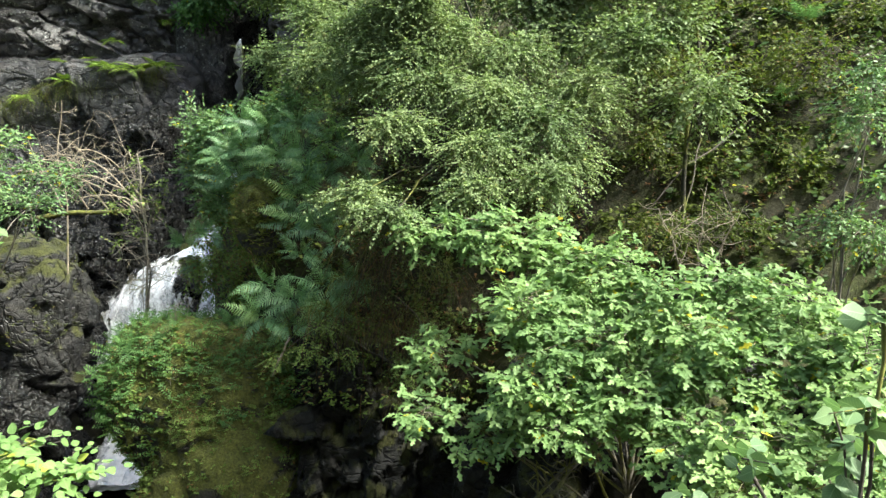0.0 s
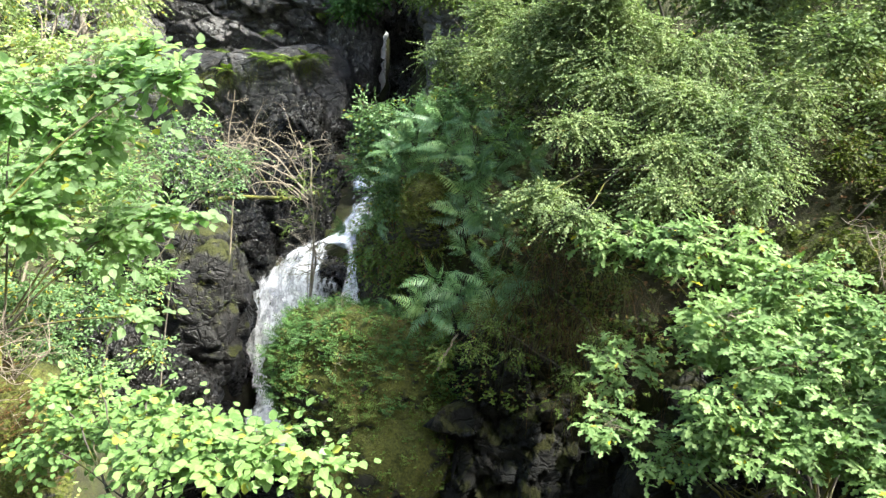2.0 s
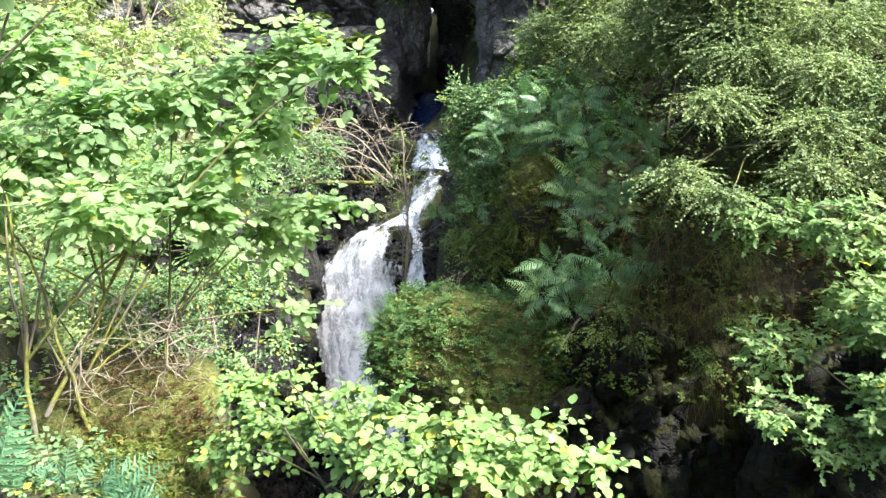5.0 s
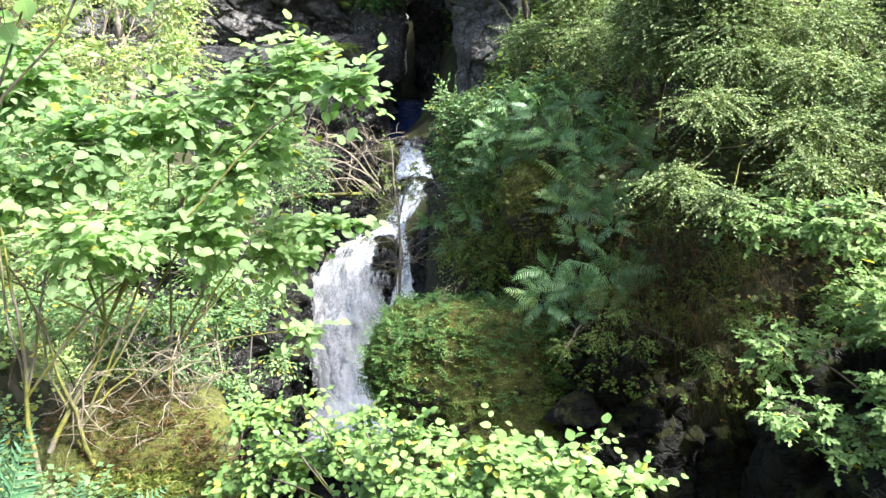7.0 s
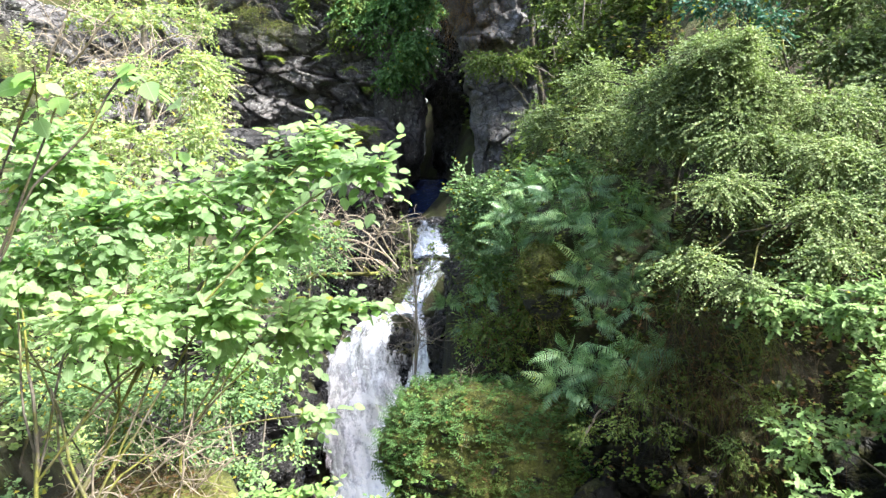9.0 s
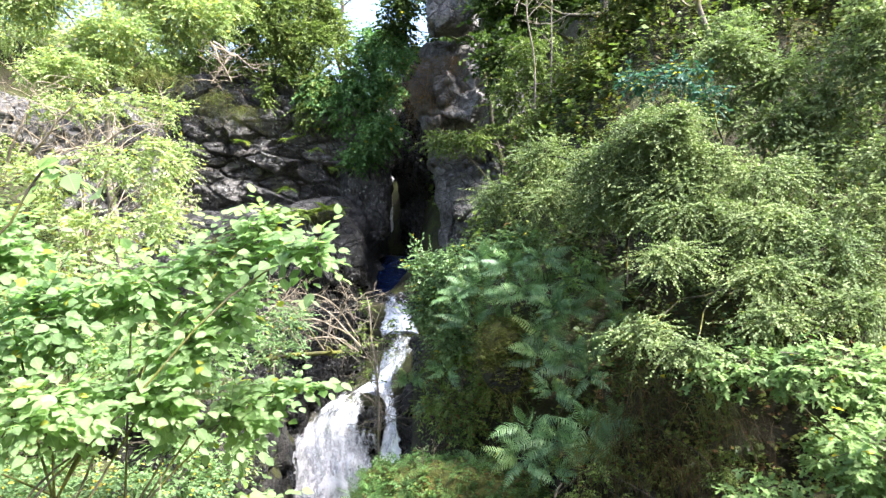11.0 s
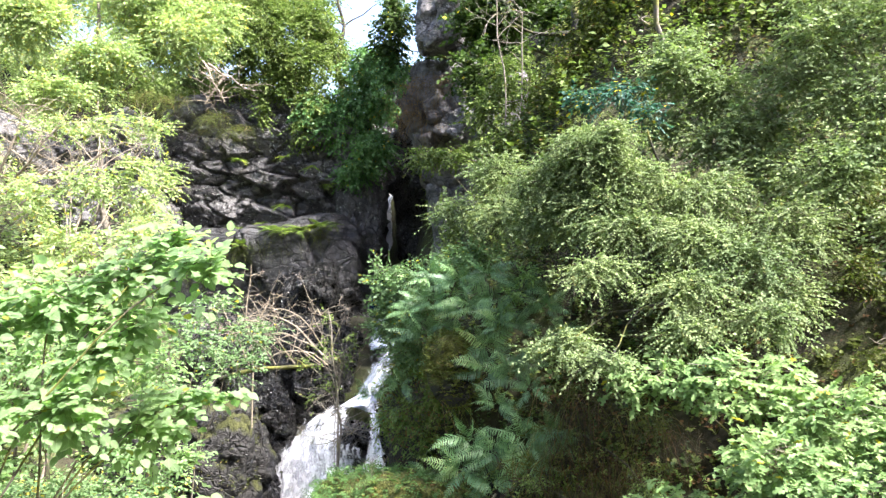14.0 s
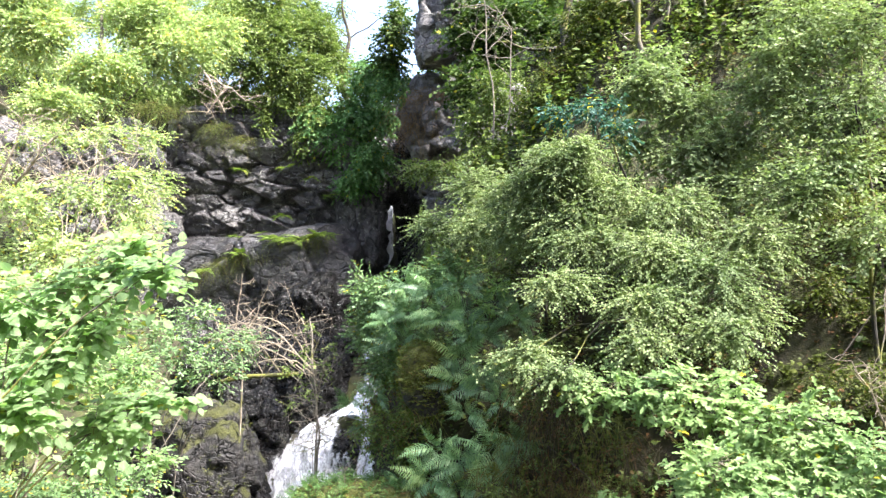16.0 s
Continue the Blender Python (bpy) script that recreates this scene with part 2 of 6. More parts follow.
def leaf_material(name, dark, light, yellow=0.0, yellow_colour=(0.55, 0.45, 0.04), gloss=0.42, through=0.35, veins=False, each=False, shine=0.22):
    m, nt, b = material(name)
    dark, light, yellow_colour = (tuple(c * k for c, k in zip(col, (0.62, 0.69, 0.6))) for col in (dark, light, yellow_colour))
    b.inputs["Specular IOR Level"].default_value = shine
    isl = nt.nodes.new("ShaderNodeNewGeometry").outputs["Random Per Island"]
    patch = noise_tex(nt, 1.6, 3, 0.6)
    col = ramp(nt, isl, [(0.0, dark), (0.55, tuple((a + c) / 2 for a, c in zip(dark, light))), (1.0, light)])
    col = blend(nt, 1.0, col, ramp(nt, patch, [(0.3, (0.72, 0.78, 0.75)), (0.7, (1.25, 1.18, 1.1))]), "MULTIPLY")
    if each:                                             # every frond has its own tone
        tone = nt.nodes.new("ShaderNodeObjectInfo").outputs["Random"]
        col = blend(nt, 1.0, col, ramp(nt, tone, [(0.0, (0.6, 0.68, 0.72)), (0.5, (0.95, 1.0, 1.0)), (0.9, (1.2, 1.2, 1.1)), (1.0, (1.5, 1.25, 0.95))]), "MULTIPLY")
    if yellow:
        pick = maths(nt, "GREATER_THAN", maths(nt, "FRACT", maths(nt, "MULTIPLY", isl, 37.7)), 1 - yellow)
        col = blend(nt, pick, col, yellow_colour)
    if veins:
        uv = nt.nodes.new("ShaderNodeUVMap")
        sep = nt.nodes.new("ShaderNodeSeparateXYZ")
        nt.links.new(uv.outputs["UV"], sep.inputs[0])
        across = maths(nt, "ABSOLUTE", sep.outputs["Y"])
        mid = ramp(nt, across, [(0.0, grey(0.5)), (0.03, grey(0))])
        slant = maths(nt, "FRACT", maths(nt, "MULTIPLY", maths(nt, "SUBTRACT", sep.outputs["X"], maths(nt, "MULTIPLY", across, 0.8)), 8.0))
        rib = ramp(nt, slant, [(0.0, grey(0.25)), (0.12, grey(0)), (0.88, grey(0)), (1.0, grey(0.25))])
        col = blend(nt, maths(nt, "MAXIMUM", mid, rib), col, tuple(min(1, c * 1.5 + 0.05) for c in light))
        bump(nt, b, slant, 0.25, 0.004)
    nt.links.new(col, b.inputs["Base Color"])
    b.inputs["Roughness"].default_value = gloss
    tr = nt.nodes.new("ShaderNodeBsdfTranslucent")
    nt.links.new(blend(nt, 1.0, col, (1.1, 1.25, 0.72), "MULTIPLY"), tr.inputs["Color"])
    mix = node(nt, "ShaderNodeMixShader", Fac=through)
    nt.links.new(b.outputs[0], mix.inputs[1])
    nt.links.new(tr.outputs[0], mix.inputs[2])
    nt.links.new(mix.outputs[0], nt.nodes["Material Output"].inputs["Surface"])
    return m


def bark_material(name, dark, light, moss=0.4):
    m, nt, b = material(name)
    dark, light = (tuple(c * 0.68 for c in col) for col in (dark, light))
    col = ramp(nt, noise_tex(nt, 14.0, 5, 0.65), [(0.3, dark), (0.7, light)])
    mo = ramp(nt, noise_tex(nt, 2.6, 4, 0.6), [(0.62 - 0.3 * moss, grey(0)), (0.72 - 0.3 * moss, grey(1))])
    col = blend(nt, mo, col, ramp(nt, noise_tex(nt, 40, 3), [(0.3, (0.06, 0.065, 0.01)), (0.7, (0.17, 0.17, 0.03))]))
    nt.links.new(col, b.inputs["Base Color"])
    b.inputs["Roughness"].default_value = 0.85
    bump(nt, b, noise_tex(nt, 45.0, 5, 0.7), 0.6, 0.01)
    return m


def soil_material():
    m, nt, b = material("mossy_soil")
    col = ramp(nt, noise_tex(nt, 1.1, 6, 0.65), [(0.32, (0.02, 0.014, 0.008)), (0.48, (0.026, 0.027, 0.008)), (0.62, (0.045, 0.055, 0.01)), (0.78, (0.07, 0.07, 0.014))])
    col = blend(nt, 1.0, col, ramp(nt, noise_tex(nt, 24.0, 5, 0.7), [(0.3, grey(0.45)), (0.7, grey(1.5))]), "MULTIPLY")
    litter = ramp(nt, noise_tex(nt, 16.0, 2, 0.8), [(0.64, grey(0)), (0.7, grey(0.8))])
    col = blend(nt, litter, col, (0.08, 0.038, 0.016))
    steep = ramp(nt, facing_up(nt), [(0.25, grey(1)), (0.5, grey(0))])
    stone = ramp(nt, noise_tex(nt, 3.0, 6, 0.65), [(0.3, (0.006, 0.005, 0.003)), (0.7, (0.019, 0.015, 0.008))])
    col = blend(nt, maths(nt, "MULTIPLY", steep, ramp(nt, noise_tex(nt, 1.9, 4), [(0.4, grey(0.2)), (0.6, grey(1))])), col, stone)
    nt.links.new(col, b.inputs["Base Color"])
    b.inputs["Roughness"].default_value = 0.95
    bump(nt, b, noise_tex(nt, 18.0, 6, 0.75), 0.9, 0.05)
    return m


def foam_material(name, cover, colour=(0.86, 0.88, 0.9)):
    """White water: torn streaks along the flow; the rock shows through near the lip and along the edges."""
    m, nt, b = material(name)
    uv = node(nt, "ShaderNodeUVMap")
    uv.uv_map = "UVMap"
    span = node(nt, "ShaderNodeUVMap")
    span.uv_map = "Span"
    sep = nt.nodes.new("ShaderNodeSeparateXYZ")
    nt.links.new(span.outputs["UV"], sep.inputs[0])
    bent = nt.nodes.new("ShaderNodeVectorMath")
    bent.operation = "MULTIPLY_ADD"
    nt.links.new(noise_vector(nt, 1.7, uv.outputs["UV"]), bent.inputs[0])
    bent.inputs[1].default_value = (0.5, 0.7, 0.0)
    nt.links.new(uv.outputs["UV"], bent.inputs[2])
    mp = node(nt, "ShaderNodeMapping")
    mp.inputs["Scale"].default_value = (5.5, 1.5, 1.0)
    nt.links.new(bent.outputs[0], mp.inputs["Vector"])
    streak = noise_tex(nt, 1.0, 6, 0.62, mp.outputs["Vector"])
    clump = noise_tex(nt, 2.4, 5, 0.6, bent.outputs[0])
    fleck = noise_tex(nt, 19.0, 3, 0.7)
    both = maths(nt, "ADD", maths(nt, "ADD", maths(nt, "MULTIPLY", streak, 0.5), maths(nt, "MULTIPLY", clump, 0.35)), maths(nt, "MULTIPLY", fleck, 0.15))
    edge = maths(nt, "POWER", maths(nt, "ABSOLUTE", sep.outputs["X"]), 4.0)
    thick = maths(nt, "SUBTRACT", maths(nt, "MULTIPLY", sep.outputs["Y"], 0.3), maths(nt, "MULTIPLY", edge, 0.22))
    full = maths(nt, "ADD", both, thick)
    alpha = ramp(nt, full, [(0.66 - 0.3 * cover, grey(0)), (0.80 - 0.3 * cover, grey(1))])
    # bluish shadows between the streaks are painted into the foam colour
    col = ramp(nt, both, [(0.36, tuple(c * k for c, k in zip(colour, (0.55, 0.61, 0.70)))), (0.5, colour)])
    nt.links.new(col, b.inputs["Base Color"])
    b.inputs["Roughness"].default_value = 0.6
    nt.links.new(alpha, b.inputs["Alpha"])
    bump(nt, b, maths(nt, "ADD", both, maths(nt, "MULTIPLY", fleck, 0.3)), 0.5, 0.08)
    return m


def pool_material(name="dark_stream_water", deep=(0.006, 0.007, 0.006), froth=(0.35, 0.38, 0.4), grain=2.2):
    m, nt, b = material(name)
    foam = ramp(nt, noise_tex(nt, grain, 7, 0.75), [(0.6, grey(0)), (0.72, grey(0.8))])
    nt.links.new(blend(nt, foam, deep, froth), b.inputs["Base Color"])
    b.inputs["Roughness"].default_value = 0.06
    b.inputs["IOR"].default_value = 1.33
    bump(nt, b, maths(nt, "ADD", noise_tex(nt, 7.0, 3, 0.6), maths(nt, "MULTIPLY", noise_tex(nt, 2.5, 2), 0.8)), 0.5, 0.08)
    return m


# pale tone raised to hold the light-grey highlights on the crag's facets
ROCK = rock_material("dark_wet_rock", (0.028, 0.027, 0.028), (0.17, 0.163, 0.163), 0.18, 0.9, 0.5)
# wet rock; in the cleft its near-black also stands for deep shade
ROCK_WET_SHADE = rock_material("black_wet_shade_rock", (0.004, 0.004, 0.004), (0.022, 0.021, 0.019), 0.12, 0.1, 0.3)
ROCK_FOOT = rock_material("blue_black_rock", (0.018, 0.0185, 0.021), (0.095, 0.095, 0.10), 0.1, 0.5, 0.42)
ROCK_PALE = rock_material("pale_grey_rock", (0.10, 0.096, 0.097), (0.30, 0.29, 0.285), 0.25, 0.4, 0.8, cracks=0.6)
ROCK_MOSS = rock_material("mossy_rock", (0.02, 0.019, 0.016), (0.07, 0.066, 0.055), 0.9, 0.2, 0.85, (0.10, 0.11, 0.018))
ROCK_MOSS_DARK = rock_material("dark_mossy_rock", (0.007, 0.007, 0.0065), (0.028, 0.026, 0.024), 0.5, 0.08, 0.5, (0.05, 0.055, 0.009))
# shaded copy of the mossy rock: the overhang's darkness is in its colours
ROCK_UNDER_SHADE = rock_material("mossy_shaded_rock", (0.005, 0.005, 0.0045), (0.020, 0.019, 0.016), 0.5, 0.04, 0.75, (0.05, 0.052, 0.010))
SOIL = soil_material()
BARK = bark_material("dark_bark", (0.035, 0.028, 0.02), (0.13, 0.11, 0.085), 0.3)
BARK_DARK = bark_material("black_mossy_bark", (0.012, 0.011, 0.008), (0.05, 0.045, 0.03), 0.45)
BARK_MOSS = bark_material("mossy_bark", (0.07, 0.06, 0.045), (0.26, 0.23, 0.18), 0.55)
BARK_PALE = bark_material("pale_bark", (0.13, 0.11, 0.085), (0.34, 0.3, 0.25), 0.2)
DEADWOOD = bark_material("dead_wood", (0.2, 0.16, 0.11), (0.42, 0.36, 0.28), 0.05)
LEAF_HAZEL = leaf_material("hazel_leaf", (0.35, 0.47, 0.27), (0.42, 0.54, 0.33), 0.02, (0.5, 0.45, 0.08), gloss=0.55, through=0.64, veins=True)
LEAF_HAZEL_YELLOW = leaf_material("turning_hazel_leaf", (0.20, 0.325, 0.115), (0.27, 0.39, 0.155), 0.06, (0.46, 0.46, 0.09), gloss=0.4, veins=True)
LEAF_OAK = leaf_material("oak_leaf", (0.21, 0.315, 0.13), (0.31, 0.425, 0.19), 0.01, gloss=0.5)
LEAF_OAK_PALE = leaf_material("pale_oak_leaf", (0.24, 0.34, 0.135), (0.37, 0.49, 0.22), 0.01, gloss=0.5)
LEAF_BIRCH = leaf_material("birch_leaf", (0.205, 0.25, 0.13), (0.33, 0.395, 0.21), 0.008, (0.34, 0.31, 0.12), gloss=0.58)
LEAF_ROWAN = leaf_material("rowan_leaf", (0.15, 0.24, 0.12), (0.29, 0.41, 0.22), 0.02, gloss=0.4)
LEAF_BLUE = leaf_material("bluish_leaf", (0.035, 0.11, 0.10), (0.10, 0.21, 0.20), 0.05, gloss=0.55)
LEAF_HILL = leaf_material("hill_leaf", (0.125, 0.175, 0.05), (0.30, 0.365, 0.125), 0.02, (0.32, 0.28, 0.08), gloss=0.55)
LEAF_SLOPE = leaf_material("slope_leaf", (0.078, 0.10, 0.022), (0.20, 0.225, 0.055), 0.06, (0.16, 0.10, 0.03), gloss=0.55)
LEAF_SYCAMORE = leaf_material("sycamore_leaf", (0.17, 0.26, 0.14), (0.30, 0.40, 0.23), 0.02, veins=True)
# sunlight and pale haze over the left bank are put into this leaf colour
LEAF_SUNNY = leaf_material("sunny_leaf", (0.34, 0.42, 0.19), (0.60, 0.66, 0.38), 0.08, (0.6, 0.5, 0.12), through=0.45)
LEAF_ROSE = leaf_material("rose_leaf", (0.16, 0.26, 0.13), (0.30, 0.42, 0.23), 0.05, (0.6, 0.46, 0.08), gloss=0.5)
LEAF_FRESH = leaf_material("fresh_leaf", (0.26, 0.40, 0.14), (0.40, 0.55, 0.22), 0.0, gloss=0.5)
LEAF_MOUND = leaf_material("herb_leaf", (0.09, 0.18, 0.06), (0.2, 0.32, 0.13), 0.03, (0.25, 0.2, 0.06), gloss=0.5)
# lit copy of LEAF_SHADE: brighter light on the ivy is in its colour
LEAF_IVY = leaf_material("ivy_leaf", (0.09, 0.20, 0.075), (0.24, 0.40, 0.17), 0.01)
# shaded copy of the green leaves, the shade held in the colour
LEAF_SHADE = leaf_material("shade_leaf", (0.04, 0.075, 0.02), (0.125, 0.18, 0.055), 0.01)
LEAF_BILBERRY = leaf_material("bilberry_leaf", (0.14, 0.20, 0.05), (0.30, 0.38, 0.12), 0.12, (0.24, 0.13, 0.055), gloss=0.55)
FERN = leaf_material("fern_green", (0.20, 0.34, 0.17), (0.34, 0.50, 0.27), 0.0, gloss=0.36, through=0.25, each=True, shine=0.5)
FERN_PALE = leaf_material("fern_pale_green", (0.13, 0.26, 0.17), (0.21, 0.36, 0.24), 0.0, gloss=0.45, through=0.25, each=True)
FERN_CLIFF = leaf_material("fern_yellow_green", (0.20, 0.27, 0.05), (0.34, 0.42, 0.10), 0.0, gloss=0.5, through=0.3, each=True)
GRASS = leaf_material("grass_blade", (0.09, 0.11, 0.02), (0.21, 0.22, 0.055), 0.08, (0.32, 0.2, 0.09))
LITTER = leaf_material("fallen_leaf", (0.10, 0.045, 0.02), (0.27, 0.14, 0.065), 0.0, gloss=0.7, through=0.1)
GRASS_RUST = leaf_material("rust_grass", (0.20, 0.105, 0.045), (0.38, 0.22, 0.11), 0.0)
GRASS_BROWN = leaf_material("withered_grass", (0.05, 0.028, 0.013), (0.13, 0.08, 0.04), 0.1, (0.2, 0.09, 0.04))
FOAM = foam_material("white_water", 0.46, (0.96, 0.97, 0.985))
FOAM_TOP = foam_material("falling_white_water", 0.8, (0.95, 0.96, 0.98))
# two greyer copies of the foam, colour dimmed to offset sun on them
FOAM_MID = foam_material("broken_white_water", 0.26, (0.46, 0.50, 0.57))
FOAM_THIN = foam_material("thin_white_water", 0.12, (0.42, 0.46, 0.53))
POOL = pool_material()
# the sky's blue reflection and its speckled glints are put into both colours
POOL_BLUE = pool_material("sky_tinted_churned_water", (0.004, 0.010, 0.034), (0.12, 0.19, 0.40), 9.0)

# ---- the ground: a gorge round a stream ----
STREAM = np.array([(-7.9, 60, 10.0), (-8.45, 30.0, 8.0), (-8.50, 28.6, 7.4), (-8.80, 27.7, 4.5), (-8.1, 25.4, 4.2), (-7.6, 24.0, 3.9), (-7.3, 22.0, 3.3), (-6.6, 21.3, 3.1), (-6.1, 19.0, 2.0), (-6.2, 18.1, 1.2),
                   (-7.0, 17.1, 0.5), (-7.2, 16.5, 0.0), (-7.2, 15.8, -2.7), (-7.0, 14.4, -3.5), (-6.5, 12.8, -3.8), (-5.7, 10.5, -4.0), (-4.4, 8.1, -4.1), (-2.2, 7.0, -4.1),
                   (0.5, 6.4, -4.1), (4, 5.5, -4.3), (12, 3, -5), (160, -30, -9)])
LEVEL_Y, LEVEL_Z = [7, 12, 14.5, 17, 19, 22, 25, 28, 60], [-4.1, -3.8, -2.8, -0.2, 1.8, 3.4, 5.5, 7.4, 10]
RIGHT_D, RIGHT_H = [0, 0.8, 1.4, 1.85, 2.1, 2.5, 3.2, 12, 60], [0, 0.05, 0.7, 2.6, 5.9, 6.95, 8.2, 18.8, 33]
UPPER_D, UPPER_H = [0, 0.6, 1.5, 3.0, 4.5, 12, 60], [0, 0.3, 1.0, 2.6, 5.0, 15.5, 30]
LEFT_D, LEFT_H = [0, 0.9, 2.0, 3.0, 3.8, 5.0, 6.5, 12, 80], [0, 0.1, 1.5, 4.0, 6.5, 6.95, 7.5, 7.6, 14]
BENCH_Y, BENCH_Z = [8, 12, 13.6, 17, 20, 23, 30], [-3.0, -2.2, -0.7, 0.5, 2.0, 3.2, 4.0]


def along_stream(x, y):
    best = np.full(x.shape, 1e9)
    z, side = np.zeros(x.shape), np.zeros(x.shape)
    for a, b in zip(STREAM[:-1], STREAM[1:]):
        d = b[:2] - a[:2]
        t = np.clip(((x - a[0]) * d[0] + (y - a[1]) * d[1]) / (d @ d), 0, 1)
        ex, ey = x - a[0] - t * d[0], y - a[1] - t * d[1]
        dist = np.hypot(ex, ey)
        near = dist < best
        best = np.where(near, dist, best)
        z = np.where(near, a[2] + t * (b[2] - a[2]), z)
        side = np.where(near, np.sign(d[0] * ey - d[1] * ex), side)
    return best, z, side


def ground_height(x, y, rough=True):
    x, y = np.broadcast_arrays(np.atleast_1d(np.asarray(x, float)), np.atleast_1d(np.asarray(y, float)))
    d, z, side = along_stream(x, y)
    far = smoothstep(6.5, 9.5, y)
    level = np.interp(y, LEVEL_Y, LEVEL_Z)               # the stream's level without its falls
    away = smoothstep(0.8, 1.6, d)
    spur = np.maximum(0, -0.6 - 0.6 * y - x)             # the hillside on the left stands back along a slanting line
    bench = np.interp(y, BENCH_Y, BENCH_Z) + 0.07 * d + np.where(spur < 9, 1.05 * spur, 9.45 + 0.35 * (spur - 9))
    left = (z + np.interp(d, LEFT_D, LEFT_H)) * (1 - far) + (z * (1 - away) + bench * away) * far
    upper = smoothstep(14.0, 17.0, y)
    right = np.interp(d, RIGHT_D, RIGHT_H) * (1 - upper) + np.interp(d, UPPER_D, UPPER_H) * upper
    right = right + z * (1 - away) + np.where(y > 7, level, z) * away
    gorge = smoothstep(23.6, 25.4, y) * (side < 0)
    cap = 10.2 + 0.12 * (y - 22)
    h = np.where(side > 0, right, left)
    wall = z + 0.2 + np.clip((d - 0.7) * 9, 0, 30)
    cap = cap + 0.35 * np.clip(-x - 13, 0, 30)
    h = h * (1 - gorge) + np.minimum(wall, cap) * gorge
    h = h + 0.2 * np.exp(-((x + 2.0) ** 2 / 1.2 + (y - 9.8) ** 2 / 0.9))
    h = h - 1.9 * np.exp(-((x + 6.0) ** 2 / 0.35 + (y - 16.7) ** 2 / 0.7))
    h = h - 2.2 * np.exp(-((x + 4.3) ** 2 / 2.2 + (y - 15.9) ** 2 / 2.2))   # unseen hollow beside the waterfall, cut so the sun reaches the water
    behind = np.clip(-2.5 - y, 0, 60)                    # near side climbs unseen behind the path, added to block low sky light
    h = h + np.where(behind < 14, 1.15 * behind, 16.1 + 0.3 * (behind - 14))
    if rough:
        p = np.stack([x, y, np.zeros_like(x)], -1)
        h = h + np.minimum(d, 1.5) * 0.22 * (fbm(p * 0.7, 4, 5) + 0.4 * fbm(p * 3.1, 3, 9))
    return h


def axis(lo, fine_lo, fine_hi, hi, step):
    inner = np.arange(fine_lo, fine_hi + 1e-6, step)
    out = lambda a, b: a + (b - a) * np.linspace(0, 1, 26)[1:] ** 2.2
    return np.concatenate([out(fine_lo, lo)[::-1], inner, out(fine_hi, hi)])


gx, gy = axis(-400, -16, 8, 400, 0.125), axis(-400, 0, 26, 500, 0.125)
GX, GY = np.meshgrid(gx, gy)
gverts = np.stack([GX, GY, ground_height(GX, GY)], -1).reshape(-1, 3)
nx, ny = len(gx), len(gy)
gi = (np.arange(ny - 1)[:, None] * nx + np.arange(nx - 1)).ravel()
ground = part("ground", mesh_of("ground", gverts, np.stack([gi, gi + 1, gi + nx + 1, gi + nx], -1), smooth=True), SOIL)
tagged(ground, "mossy leaf-strewn soil of a steep wooded gorge", "ground", kind="structure")


# ---- rocks ----
def rock(name, label, category, centre, half, mat, turn=(0, 0, 0), n=40, front=0, boxy=5.0, block=0.7, amp=0.25, crack=0.10, fine=0.05, seed=1, kind="", stretch=(1, 1, 1), warp=0.35):
    """A rock: a rounded block broken into smaller blocks by cracks."""
    verts, faces, count = [], [], 0
    for ax in range(3):
        for s in (-1, 1):
            m = front if front and ax == 1 and s < 0 else n
            lin = np.linspace(-1, 1, m + 1)
            u, v = np.meshgrid(lin, lin)
            q = np.zeros((m + 1, m + 1, 3))
            q[..., ax], q[..., (ax + 1) % 3], q[..., (ax + 2) % 3] = s, u, v * s
            i = (np.arange(m)[:, None] * (m + 1) + np.arange(m)).ravel() + count
            faces.append(np.stack([i, i + 1, i + m + 2, i + m + 1], -1))
            verts.append(q.reshape(-1, 3))
            count += (m + 1) ** 2
    d = unit(np.concatenate(verts))
    r = (np.abs(d) ** boxy).sum(-1, keepdims=True) ** (-1 / boxy)
    p = d * r
    normal = unit(np.sign(p) * np.abs(p) ** (boxy - 1) / np.array(half))
    p = p * np.array(half)
    p = p + 0.22 * min(half) * np.stack([fbm(p * 0.8 / min(half) + 3 * k, 2, seed + k) for k in range(3)], -1)
    w = p * np.array(stretch)
    d1, d2, who, o1 = worley(w / block + warp * np.stack([fbm(w / block * 1.5, 3, seed + 30 + k) for k in range(3)], -1), seed)
    e1, e2, who2, o2 = worley(w / (block * 0.42), seed + 11)
    off = amp * (who - 0.5 + 1.6 * tilted(who, o1)) + amp * 0.32 * (who2 - 0.5 + 1.8 * tilted(who2, o2))
    off = off - crack * (1 - smoothstep(0.0, 0.07, d2 - d1)) - 0.35 * crack * (1 - smoothstep(0.0, 0.06, e2 - e1))
    off = off + fine * fbm(p * 3.3, 5, seed + 50) + 0.5 * fine * np.abs(fbm(p * 6.1 + 5, 3, seed + 60))
    p = p + normal * off[:, None]
    ob = part(name, mesh_of(name, p, faces, smooth=False), mat)
    bm = bmesh.new()
    bm.from_mesh(ob.data)
    bmesh.ops.remove_doubles(bm, verts=bm.verts, dist=1e-4)
    bm.to_mesh(ob.data)
    bm.free()
    ob.matrix_world = pose(*centre, *turn)
    return tagged(ob, label, category, kind=kind)


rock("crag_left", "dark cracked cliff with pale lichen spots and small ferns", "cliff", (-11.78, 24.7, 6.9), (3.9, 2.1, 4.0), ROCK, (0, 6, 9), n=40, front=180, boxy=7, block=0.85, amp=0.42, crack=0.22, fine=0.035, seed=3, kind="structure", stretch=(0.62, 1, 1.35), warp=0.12)
